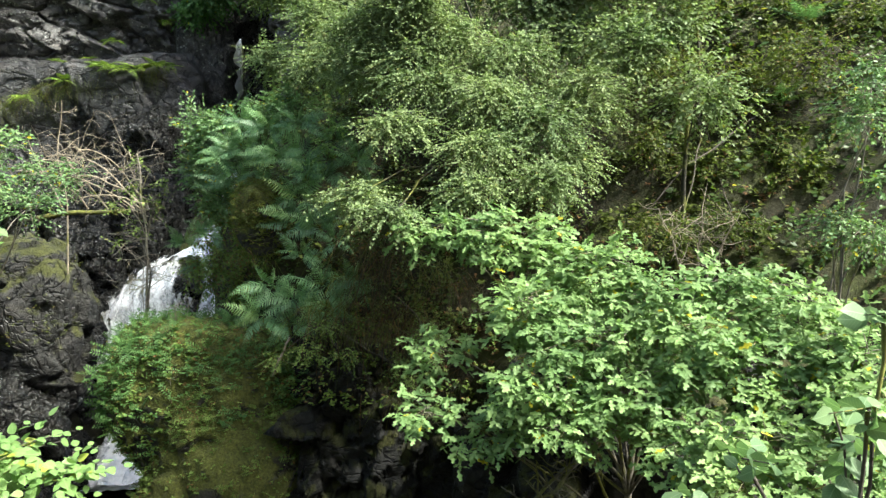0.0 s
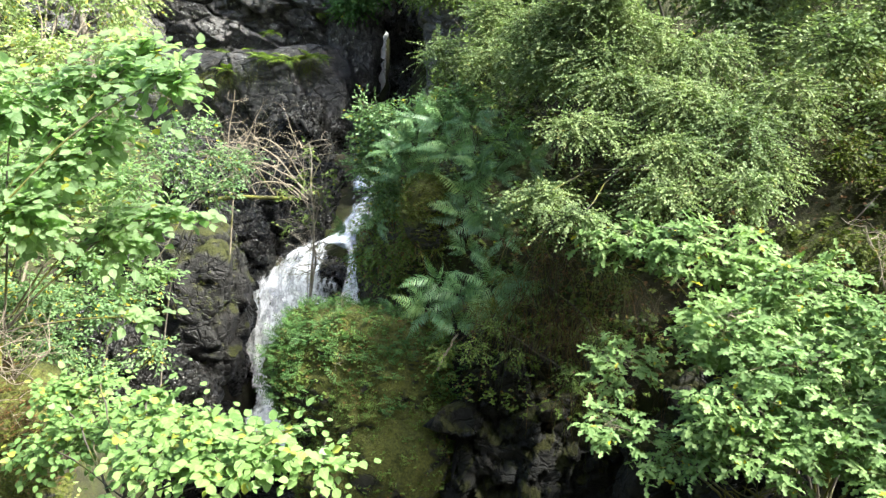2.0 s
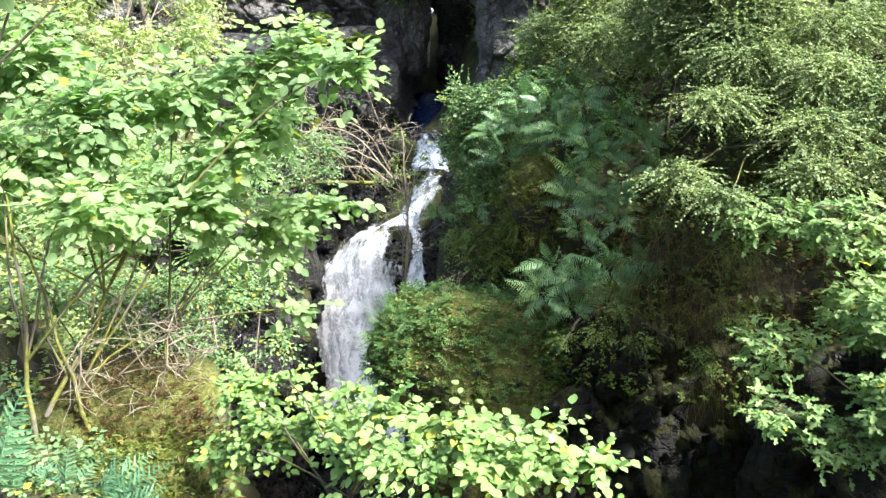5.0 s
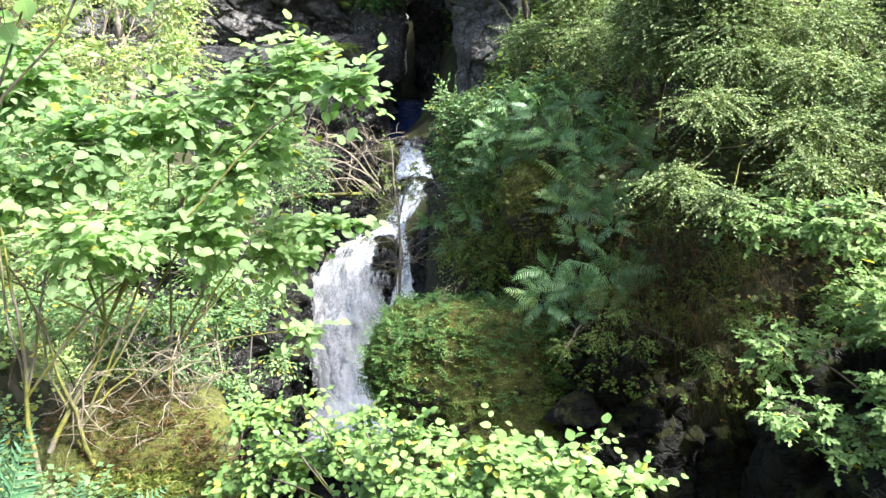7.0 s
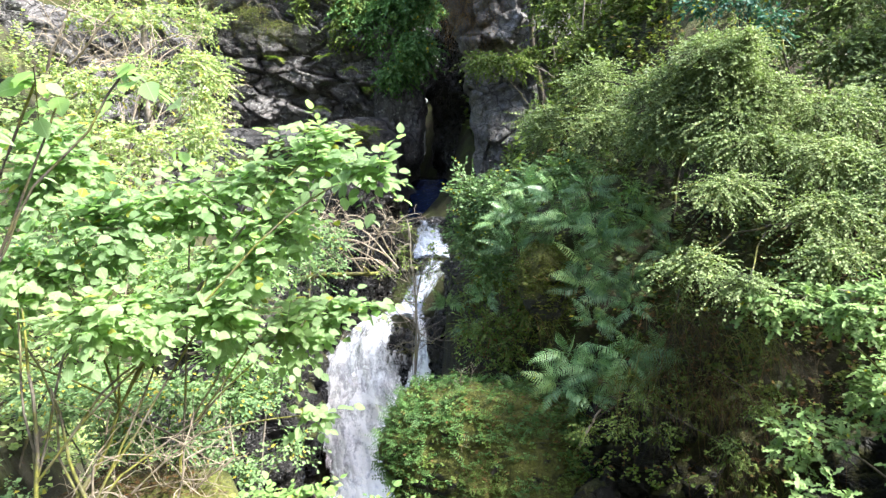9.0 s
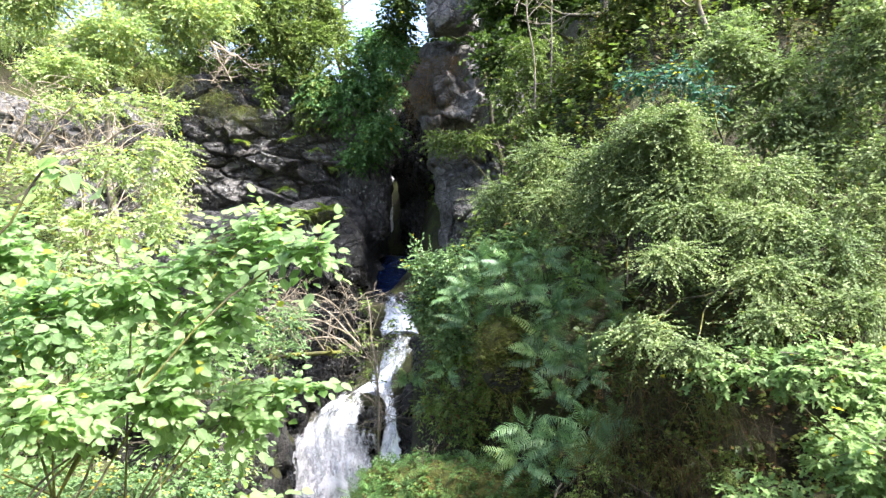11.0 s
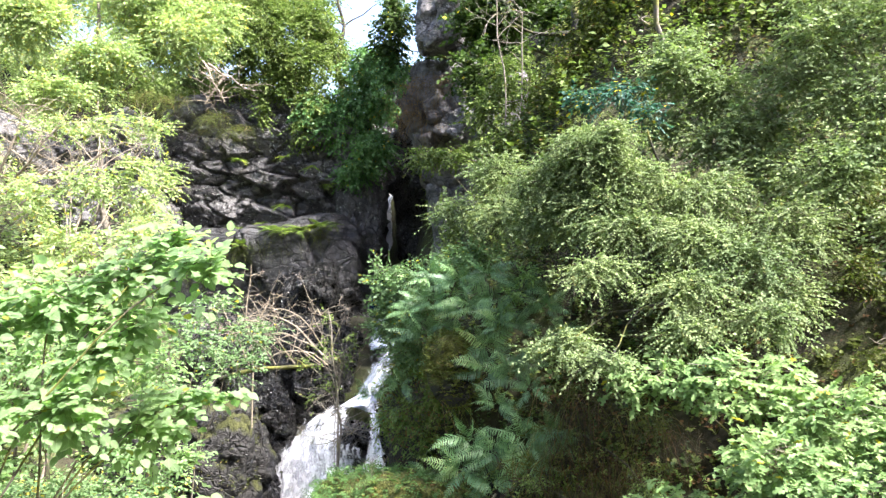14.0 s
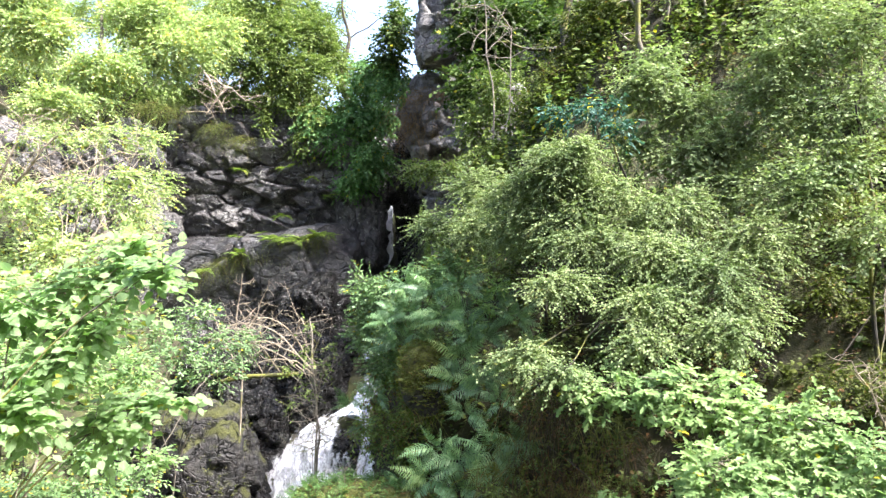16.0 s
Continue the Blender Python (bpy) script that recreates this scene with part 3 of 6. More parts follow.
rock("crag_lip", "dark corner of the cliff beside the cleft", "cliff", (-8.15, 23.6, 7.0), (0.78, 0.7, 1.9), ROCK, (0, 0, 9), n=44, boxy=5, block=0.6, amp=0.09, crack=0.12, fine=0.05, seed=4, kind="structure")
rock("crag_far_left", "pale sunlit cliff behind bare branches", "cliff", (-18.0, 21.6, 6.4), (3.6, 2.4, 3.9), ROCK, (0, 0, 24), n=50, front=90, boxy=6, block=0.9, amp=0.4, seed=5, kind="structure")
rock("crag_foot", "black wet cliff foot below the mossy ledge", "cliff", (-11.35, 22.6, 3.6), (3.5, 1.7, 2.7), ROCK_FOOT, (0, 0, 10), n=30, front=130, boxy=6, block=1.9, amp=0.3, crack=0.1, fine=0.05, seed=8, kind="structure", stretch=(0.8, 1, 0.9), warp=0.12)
rock("valley_rock", "black wet rock slab below the cliff", "rock", (-10.2, 19.8, 1.8), (2.0, 1.7, 1.6), ROCK_WET_SHADE, (0, 0, 12), n=44, boxy=4, block=1.0, amp=0.25, seed=43)
rock("valley_rock", "dark rock beside the narrow stream", "rock", (-9.0, 21.6, 3.0), (1.0, 1.3, 1.9), ROCK_WET_SHADE, (0, 0, -8), n=36, boxy=4, block=0.8, amp=0.25, seed=45)
# near-black slabs line the cleft, its darkness put into their colour
rock("cleft_back", "black shaded rock at the back of the cleft", "cliff", (-7.0, 31.4, 7.5), (2.8, 1.5, 5.0), ROCK_WET_SHADE, (0, 0, 0), n=50, boxy=6, block=1.2, seed=9, kind="structure")
rock("cleft_side", "near-black rock inside the cleft, shade in its colour", "cliff", (-6.35, 26.4, 7.4), (0.95, 1.7, 4.6), ROCK_WET_SHADE, (0, 0, 4), n=40, boxy=5, block=0.9, amp=0.3, crack=0.15, fine=0.08, seed=10, kind="structure")
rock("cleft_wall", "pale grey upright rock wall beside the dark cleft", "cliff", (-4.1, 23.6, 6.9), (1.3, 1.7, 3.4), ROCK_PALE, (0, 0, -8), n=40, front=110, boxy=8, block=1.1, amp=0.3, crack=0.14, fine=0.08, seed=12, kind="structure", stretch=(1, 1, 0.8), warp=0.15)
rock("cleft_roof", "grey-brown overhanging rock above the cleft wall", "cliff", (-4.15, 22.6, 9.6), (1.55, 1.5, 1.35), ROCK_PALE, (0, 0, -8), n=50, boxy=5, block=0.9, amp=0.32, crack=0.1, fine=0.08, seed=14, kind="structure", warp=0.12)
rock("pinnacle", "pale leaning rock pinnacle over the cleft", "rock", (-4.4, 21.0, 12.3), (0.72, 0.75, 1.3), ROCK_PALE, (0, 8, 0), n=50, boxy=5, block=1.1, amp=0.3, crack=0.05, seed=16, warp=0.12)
rock("bank_rock", "dark dripping rock face under the fern bank", "cliff", (-0.35, 9.5, -0.3), (1.9, 1.2, 2.8), ROCK_UNDER_SHADE, (-12, 0, 8), n=40, front=130, boxy=4, block=0.6, amp=0.42, crack=0.18, fine=0.1, seed=20, kind="structure")
rock("undercut_rock", "black shaded rock in the undercut below the trees", "cliff", (2.6, 8.1, -0.6), (2.3, 1.3, 2.8), ROCK_UNDER_SHADE, (-5, 0, -12), n=60, boxy=4, block=0.7, amp=0.4, seed=22, kind="structure")
rock("fall_rock", "black wet rock between the strands of the waterfall", "rock", (-6.52, 17.0, 0.45), (0.36, 0.45, 0.62), ROCK_WET_SHADE, (0, 0, 12), n=40, boxy=3.5, block=0.5, amp=0.15, seed=25)
rock("bank_boulder", "black wet boulder beside the waterfall", "rock", (-9.4, 15.3, -1.2), (1.2, 1.1, 1.7), ROCK_WET_SHADE, (0, 8, 20), n=34, boxy=3, block=0.6, amp=0.2, seed=27)
rock("bank_boulder", "low black boulder at the pool's edge", "rock", (-8.9, 14.2, -2.7), (1.0, 0.8, 1.1), ROCK_WET_SHADE, (0, 0, 40), n=30, boxy=3, block=0.5, amp=0.18, seed=29)
rock("bank_boulder", "black wet boulder above the waterfall", "rock", (-9.2, 17.6, 0.8), (0.95, 1.0, 1.5), ROCK_WET_SHADE, (0, 0, 8), n=40, boxy=3, block=0.6, amp=0.25, fine=0.08, seed=47)
rock("bank_boulder", "long black boulder along the waterfall's bank", "rock", (-9.3, 16.4, -0.4), (0.8, 0.9, 1.5), ROCK_WET_SHADE, (0, 0, -14), n=30, boxy=3, block=0.5, amp=0.22, fine=0.08, seed=49)
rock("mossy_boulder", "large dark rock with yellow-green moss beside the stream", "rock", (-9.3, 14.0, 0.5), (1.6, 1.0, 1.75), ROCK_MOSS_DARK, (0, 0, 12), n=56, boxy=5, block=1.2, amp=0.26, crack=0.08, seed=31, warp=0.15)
rock("shelf_rock", "black wet rock shelf above the waterfall", "rock", (-9.1, 18.9, 1.2), (1.8, 1.2, 2.0), ROCK_WET_SHADE, (0, 0, -6), n=50, boxy=4, block=1.1, amp=0.25, crack=0.12, fine=0.07, seed=61)
rock("bank_boulder", "broken black boulder low beside the pool", "rock", (-8.6, 12.6, -1.6), (1.2, 0.9, 1.6), ROCK_WET_SHADE, (0, -8, 30), n=34, boxy=3, block=0.6, amp=0.25, fine=0.08, seed=53)
rock("bank_boulder", "low wet boulder in front of the mossy one", "rock", (-7.8, 11.6, -2.7), (0.9, 0.8, 1.2), ROCK_WET_SHADE, (0, 0, -20), n=30, boxy=3, block=0.5, amp=0.22, fine=0.08, seed=55)
rock("bank_boulder", "dark ledge rock under the rowan shrub", "rock", (-9.4, 11.8, -0.6), (1.1, 0.9, 1.5), ROCK_WET_SHADE, (0, 0, 10), n=40, boxy=3.4, block=0.6, amp=0.25, fine=0.08, seed=57)
rock("mid_rock", "dark boulder beside the upper cascade", "rock", (-8.6, 19.4, 1.7), (1.5, 1.4, 1.3), ROCK_WET_SHADE, (0, 0, 10), n=50, boxy=3.5, block=0.8, seed=33)
rock("mid_rock", "wet boulder under the fern bank by the cascade", "rock", (-4.5, 18.3, 1.6), (0.75, 1.3, 1.3), ROCK_WET_SHADE, (0, 0, -10), n=44, boxy=3.5, block=0.8, seed=35)
rock("stream_rock", "black wet lip of rock under the blue pool", "rock", (-6.95, 22.0, 2.72), (1.3, 0.5, 0.75), ROCK_WET_SHADE, (0, 0, -4), n=40, boxy=4, block=0.6, amp=0.16, seed=63)
rock("stream_rock", "black wet rock beside the cascade", "rock", (-5.1, 17.3, 0.3), (0.62, 0.8, 1.5), ROCK_WET_SHADE, (0, 0, 8), n=40, boxy=3.5, block=0.7, amp=0.2, seed=65)
rock("stream_rock", "black wet rock above the cascade", "rock", (-4.95, 19.7, 2.1), (0.55, 1.2, 0.95), ROCK_WET_SHADE, (0, 0, 6), n=36, boxy=3.5, block=0.6, amp=0.18, seed=67)
rock("stream_rock", "dark rock beside the upper run of the stream", "rock", (-5.6, 21.5, 3.0), (0.6, 0.9, 0.9), ROCK_WET_SHADE, (0, 0, 10), n=36, boxy=3.5, block=0.6, amp=0.18, seed=69)
rock("bank_edge", "olive mossy face of the near bank behind the stems", "rock", (-5.14, 4.75, 2.14), (0.7, 0.5, 0.7), ROCK_MOSS, (0, 0, 25), n=40, boxy=2.6, block=1.6, amp=0.1, crack=0.0, seed=71)
rock("fern_boulder", "boulder with yellow moss among the ferns", "rock", (-2.45, 9.35, 3.55), (0.3, 0.32, 0.42), ROCK_MOSS, (0, 0, 10), n=30, boxy=2.6, block=0.8, amp=0.06, crack=0.0, seed=37)
rock("mound_base", "dark rock under the mossy mound", "rock", (-2.7, 9.7, -1.9), (1.2, 0.85, 2.4), ROCK_UNDER_SHADE, (0, 0, 0), n=40, boxy=3.5, block=0.7, amp=0.3, seed=51)
mound = rock("mossy_mound", "rounded mossy mound overgrown with bilberry beside the waterfall", "mound", (-3.02, 9.3, 1.12), (1.58, 0.95, 1.22), ROCK_MOSS, (0, 0, 0), n=60, boxy=2.0, block=1.1, amp=0.14, crack=0.0, fine=0.09, seed=39)
shoulder = rock("mossy_mound", "lower mossy shoulder of the mound above the pool", "mound", (-2.9, 9.0, 0.2), (1.15, 0.95, 1.4), ROCK_MOSS, (0, 0, 0), n=50, boxy=2.2, block=1.1, amp=0.14, crack=0.0, fine=0.09, seed=40)
rock("bank_edge", "mossy rock edge of the near bank", "rock", (-4.75, 4.2, 1.5), (0.55, 0.75, 0.85), ROCK_MOSS, (0, 0, 20), n=40, boxy=4, block=1.2, amp=0.1, crack=0.0, seed=41)


# ---- water ----
def fall(name, label, centre, widths, mat, bulge=0.12, seed=0, layers=3):
    """White water along a line of points with their widths: torn sheets, one over the other."""
    c = np.array(centre, float)
    t = np.linspace(0, 1, len(c))
    rows, m = 120, 44
    tt = np.linspace(0, 1, rows)
    kernel = np.ones(11) / 11
    ease = lambda v: np.convolve(np.concatenate([np.repeat(v[:1], 5), v, np.repeat(v[-1:], 5)]), kernel, "valid")
    line = np.stack([ease(np.interp(tt, t, c[:, k])) for k in range(3)], -1)
    width = ease(np.interp(tt, t, widths))
    flow = unit(np.gradient(line, axis=0))
    run = np.r_[0, np.cumsum(np.linalg.norm(np.diff(line, axis=0), axis=-1))]
    level = flow * np.array([1, 1, 0.0])
    lead = unit(np.where(np.linalg.norm(level, axis=-1, keepdims=True) < 0.15, np.array([0.0, -1.0, 0]), level))
    lead = unit(lead + np.array([0, -1.5, 0]))
    side = unit(np.cross(lead, np.array([0, 0, 1.0])))
    out = unit(np.cross(side, flow))
    out = out * np.where(out[:, 1:2] > 0, -1, 1)
    chunks, uvs, spans = [], [], []
    for k in range(layers):
        rim = lambda h: 1 + 0.22 * fbm(np.stack([run * 1.6, np.full(rows, seed * 3.1 + h + 0.4 * k), np.zeros(rows)], -1), 4, seed)
        u = np.linspace(-1, 1, m)[None]
        s = 0.5 * u * np.where(u < 0, rim(0.0)[:, None], rim(9.0)[:, None])
        p = line[:, None] + side[:, None] * (s * width[:, None])[..., None]
        across = s * width[:, None]
        q = np.stack([across * 2.6, np.broadcast_to(run[:, None] * 0.9, s.shape), np.full(s.shape, seed * 1.7 + k * 0.35)], -1)
        ridge = bulge * (np.cos(u * np.pi / 2) * 0.7 + 1.1 * fbm(q, 5, seed) + 0.35 * np.abs(fbm(q * 4.0 + 3, 3, seed + 4))) + 0.05 * k
        p = p + out[:, None] * ridge[..., None]
        i = (np.arange(rows - 1)[:, None] * m + np.arange(m - 1)).ravel()
        chunks.append((p.reshape(-1, 3), np.stack([i, i + 1, i + m + 1, i + m], -1)))
        uvs.append(np.stack([across + 3.7 * k + seed, np.broadcast_to(run[:, None], s.shape)], -1).reshape(-1, 2))
        spans.append(np.stack([np.broadcast_to(u, s.shape), np.broadcast_to(tt[:, None], s.shape)], -1).reshape(-1, 2))
    v, f = join(chunks)
    me = mesh_of(name, v, f, np.concatenate(uvs), smooth=True)
    second = me.uv_layers.new(name="Span")
    loops = np.empty(len(me.loops), np.int32)
    me.loops.foreach_get("vertex_index", loops)
    second.data.foreach_set("uv", np.concatenate(spans).astype(np.float32)[loops].ravel())
    return tagged(part(name, me, mat), label, "waterfall", kind="structure")


fall("water_fall_main", "broad white waterfall spreading over black rock", [(-6.75, 17.6, 1.3), (-7.2, 17.25, 1.0), (-7.48, 16.85, 0.35), (-7.42, 16.45, -0.6), (-7.28, 16.0, -1.5), (-7.1, 15.6, -2.3), (-6.9, 15.0, -2.75), (-6.6, 14.0, -3.1)],
     [0.7, 1.7, 3.0, 2.8, 2.1, 1.6, 2.1, 3.0], FOAM, 0.2, 1, layers=4)
fall("water_fall_side", "narrow white strand of the waterfall", [(-6.25, 17.7, 1.3), (-6.02, 17.35, 1.05), (-5.95, 17.0, 0.5), (-5.98, 16.75, -0.2), (-6.3, 16.4, -0.9), (-6.7, 16.0, -1.7)], [0.45, 0.5, 0.55, 0.7, 0.9, 0.9], FOAM, 0.1, 2)
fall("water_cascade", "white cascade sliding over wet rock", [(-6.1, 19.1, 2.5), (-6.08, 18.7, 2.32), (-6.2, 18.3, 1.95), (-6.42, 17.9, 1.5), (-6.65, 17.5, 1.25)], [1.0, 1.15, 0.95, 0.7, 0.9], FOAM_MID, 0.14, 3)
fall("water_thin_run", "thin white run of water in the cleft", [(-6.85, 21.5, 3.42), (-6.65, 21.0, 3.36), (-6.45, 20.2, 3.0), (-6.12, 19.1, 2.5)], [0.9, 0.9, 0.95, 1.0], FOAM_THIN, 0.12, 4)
fall("water_top_fall", "slender white waterfall in the dark cleft", [(-8.45, 29.2, 7.75), (-8.45, 28.6, 7.55), (-8.5, 28.35, 7.2), (-8.5, 28.2, 6.6), (-8.58, 28.0, 5.9), (-8.6, 27.8, 5.2), (-8.6, 27.6, 4.7), (-8.6, 27.2, 4.5)], [0.2, 0.26, 0.3, 0.34, 0.55, 0.72, 0.95, 1.3], FOAM_TOP, 0.05, 5)


def sheet(name, label, x0, x1, y0, y1, z0, z1, mat, n=60):
    u, v = np.meshgrid(np.linspace(0, 1, n), np.linspace(0, 1, n))
    p = np.stack([x0 + (x1 - x0) * u, y0 + (y1 - y0) * v, z0 + (z1 - z0) * v], -1)
    p[..., 2] += 0.03 * fbm(p * 2.2, 3, 3)
    i = (np.arange(n - 1)[:, None] * n + np.arange(n - 1)).ravel()
    return tagged(part(name, mesh_of(name, p.reshape(-1, 3), np.stack([i, i + 1, i + n + 1, i + n], -1), smooth=True), mat), label, "water", kind="structure")


sheet("water_pool", "dark rippled plunge pool with streaks of foam", -9.2, 7.0, 4.2, 14.8, -3.85, -3.15, POOL)
sheet("water_upper_run", "blue broken water running out of the cleft", -8.6, -6.3, 22.4, 24.6, 3.45, 4.62, POOL_BLUE)
sheet("water_upper_pool", "dark bluish pool below the upper fall", -9.4, -6.6, 24.6, 28.2, 4.62, 4.72, POOL_BLUE)


# ---- trees and shrubs ----
def curve_points(a, b, k, sag, r):
    """A wavy line from a to b that rises first and then leans over."""
    t = np.linspace(0, 1, k)[:, None]
    a, b = np.asarray(a, float), np.asarray(b, float)
    mid = a * 0.45 + b * 0.55 + np.array([0, 0, sag])
    p = (1 - t) ** 2 * a + 2 * t * (1 - t) * mid + t * t * b
    wave = np.stack([fbm(np.concatenate([t * 3, np.full((k, 1), r * 7.7), np.full((k, 1), 3.0 * c)], 1), 2, 70 + c) for c in range(3)], -1)
    return p + wave * 0.07 * np.linalg.norm(b - a) * (t * (1 - t) * 4)


def plant(name, label, category, bases, clumps, leaf, leaf_mat, bark, thick=0.04, twigs=22, per_twig=7, twig_len=0.35, shape="broad",
          droop=0.15, flat=0.7, jitter=0.45, group="", fill=1.0, spread=55, face=(0, -0.15, 1.0), leader=None, whorl=False, tops=None, seed=1):
    """A tree or shrub: stems from the bases to the clumps, twigs in every clump, leaves along every twig."""
    r = np.random.default_rng(seed)
    bases = np.array(bases, float)
    root = thing(name, label, category, group, at=tuple(bases[0]))
    cl = np.array(clumps, float)


    def wood(kind, line, r0, r1, sides):
        v, f = tubes(line[None], np.linspace(r0, r1, len(line))[None], sides)
        keep_world(part(kind, mesh_of(kind, v, f, smooth=True), bark, root), root)

    if leader is not None:
        pts = curve_points(bases[0], leader, 12, 0.0, seed)
        wood("trunk", pts, thick, thick * 0.3, 7)
    stems = []
    if leader is None:
        for j, base in enumerate(bases):
            mine = cl[j::len(bases)]
            top = mine[:, :3].mean(0) * 0.7 + mine[np.argmax(mine[:, 2]), :3] * 0.3 if len(mine) else base + np.array([0, 0, 0.6])
            top = top if tops is None else np.array(tops[j], float)
            stem = curve_points(base, top, 12, 0.1, seed + 3.3 * j)
            stems.append(stem)
            wood("stem", stem, thick, thick * 0.35, 6)
    for i, c in enumerate(cl):
        if leader is not None:
            hgt = np.clip((c[2] - pts[0, 2]) / max(pts[-1, 2] - pts[0, 2], 0.1) * 0.75, 0.1, 0.95)
            start, rad = pts[int(hgt * 11)], thick * (1 - 0.65 * hgt) * 0.5
        else:
            stem = stems[i % len(bases)]
            start, rad = stem[4 + (i * 3) % 6], thick * 0.5
        limb = curve_points(start, c[:3], 9, 0.12 * np.linalg.norm(c[:3] - start), seed + i * 1.37)
        wood("limb", limb, rad, 0.006, 5)
    starts, ways, lens = [], [], []
    for c in cl:
        n = max(4, int(twigs * fill * (c[3] * c[4] + c[3] * c[5] + c[4] * c[5]) / 0.25))
        d = unit(r.normal(size=(n, 3)))
        rr = r.uniform(0.15, 1, (n, 1)) ** 0.5
        p = c[:3] + d * rr * c[3:6] * 0.85
        p = p + 0.25 * c[3:6] * np.stack([fbm(p * 2.2 + k * 9, 2, seed + k) for k in range(3)], -1)
        w = unit(d * np.array([1, 1, 0.5]) + r.normal(size=(n, 3)) * np.array([0.5, 0.5, 0.25]) - np.array([0, 0, droop]))
        starts.append(p - w * twig_len * 0.4)
        ways.append(w)
        lens.append(twig_len * r.uniform(0.55, 1.25, n))
    starts, ways, lens = np.concatenate(starts), np.concatenate(ways), np.concatenate(lens)
    n = len(starts)
    t = np.linspace(0, 1, 2)
    line = starts[:, None] + ways[:, None] * (lens[:, None] * t)[..., None] - np.array([0, 0, 1.0]) * (droop * 0.6 * lens[:, None] * t ** 2)[..., None]
    tv, tf = tubes(line[::3], np.broadcast_to(np.linspace(0.0038, 0.0015, 2) * (0.6 + 6 * leaf), (len(line[::3]), 2)), 3)
    tagged(keep_world(part("branchwork", mesh_of("branchwork", tv, tf), bark, root), root), kind="stuff")
    k = np.arange(per_twig)
    tl = (k + 0.6 + r.uniform(-0.3, 0.3, (n, per_twig))) / per_twig
    pos = starts[:, None] + ways[:, None] * (lens[:, None] * tl)[..., None] - np.array([0, 0, 1.0]) * (droop * 0.6 * lens[:, None] * tl ** 2)[..., None]
    side = unit(np.cross(ways, np.array([0, 0, 1.0])))
    ang = np.radians(spread) * np.where(k % 2, 1, -1) * (1 - 0.5 * tl)
    if whorl:                                            # leaves crowd round the twig's end like a rosette
        tl = 1 - 0.35 * (1 - tl)
        pos = starts[:, None] + ways[:, None] * (lens[:, None] * tl)[..., None] - np.array([0, 0, 1.0]) * (droop * 0.6 * lens[:, None] * tl ** 2)[..., None]
        ang = np.radians(135) * ((k * 2.618 + r.uniform(0, 2, (n, 1))) % 2 - 1)
    way = ways[:, None] * np.cos(ang)[..., None] + side[:, None] * np.sin(ang)[..., None]
    way = way + r.normal(size=way.shape) * 0.25 - np.array([0, 0, droop])
    up = flat * np.array(face) + jitter * r.normal(size=way.shape)
    size = leaf * r.uniform(0.6, 1.2, n * per_twig)
    lv, lf, uv = leaves(pos.reshape(-1, 3), way.reshape(-1, 3), unit(up).reshape(-1, 3), size, shape)
    keep_world(part("crown", mesh_of("crown", lv, lf, uv), leaf_mat, root), root)
    return root


def on_ground(x, y, dz=-0.1):
    return (x, y, float(ground_height(x, y)[0]) + dz)


HAZEL = [
    (-3.32, 4.85, 5.06, 0.32, 0.20, 0.15),
    (-3.83, 5.30, 5.22, 0.27, 0.22, 0.25),
    (-4.24, 5.20, 4.97, 0.39, 0.27, 0.24),
    (-4.72, 5.00, 4.83, 0.43, 0.30, 0.27),
    (-5.20, 4.70, 4.70, 0.44, 0.31, 0.30),
    (-6.08, 5.20, 5.15, 0.49, 0.39, 0.45),
    (-3.82, 5.40, 3.98, 0.36, 0.21, 0.14),
    (-4.12, 5.20, 3.84, 0.31, 0.23, 0.24),
    (-4.46, 4.70, 4.11, 0.42, 0.29, 0.26),
    (-4.95, 4.30, 4.11, 0.47, 0.30, 0.25),
    (-4.27, 4.90, 4.47, 0.37, 0.24, 0.21),
    (-4.01, 5.30, 3.16, 0.16, 0.10, 0.07),
    (-5.66, 4.40, 4.43, 0.41, 0.29, 0.28),
    (-4.05, 5.10, 4.65, 0.32, 0.21, 0.18),
    (-6.67, 4.80, 4.71, 0.49, 0.40, 0.45),
    (-6.43, 4.40, 3.95, 0.45, 0.33, 0.35),
]
plant("hazel_bush", "many-stemmed hazel bush with broad bright green leaves", "bush", [(-5.44, 4.10, 2.27), (-5.38, 4.15, 2.63), (-5.09, 4.30, 2.18), (-5.06, 4.50, 2.06)], HAZEL,
      0.085, LEAF_HAZEL, BARK_MOSS, 0.02, 66, 7, 0.40, "broad", 0.14, 1.0, 0.3, face=(0.05, -0.4, 1.0), tops=[(-5.52, 4.20, 4.20), (-4.86, 4.60, 3.85), (-5.36, 4.20, 3.67), (-4.57, 5.00, 3.60)], seed=11)
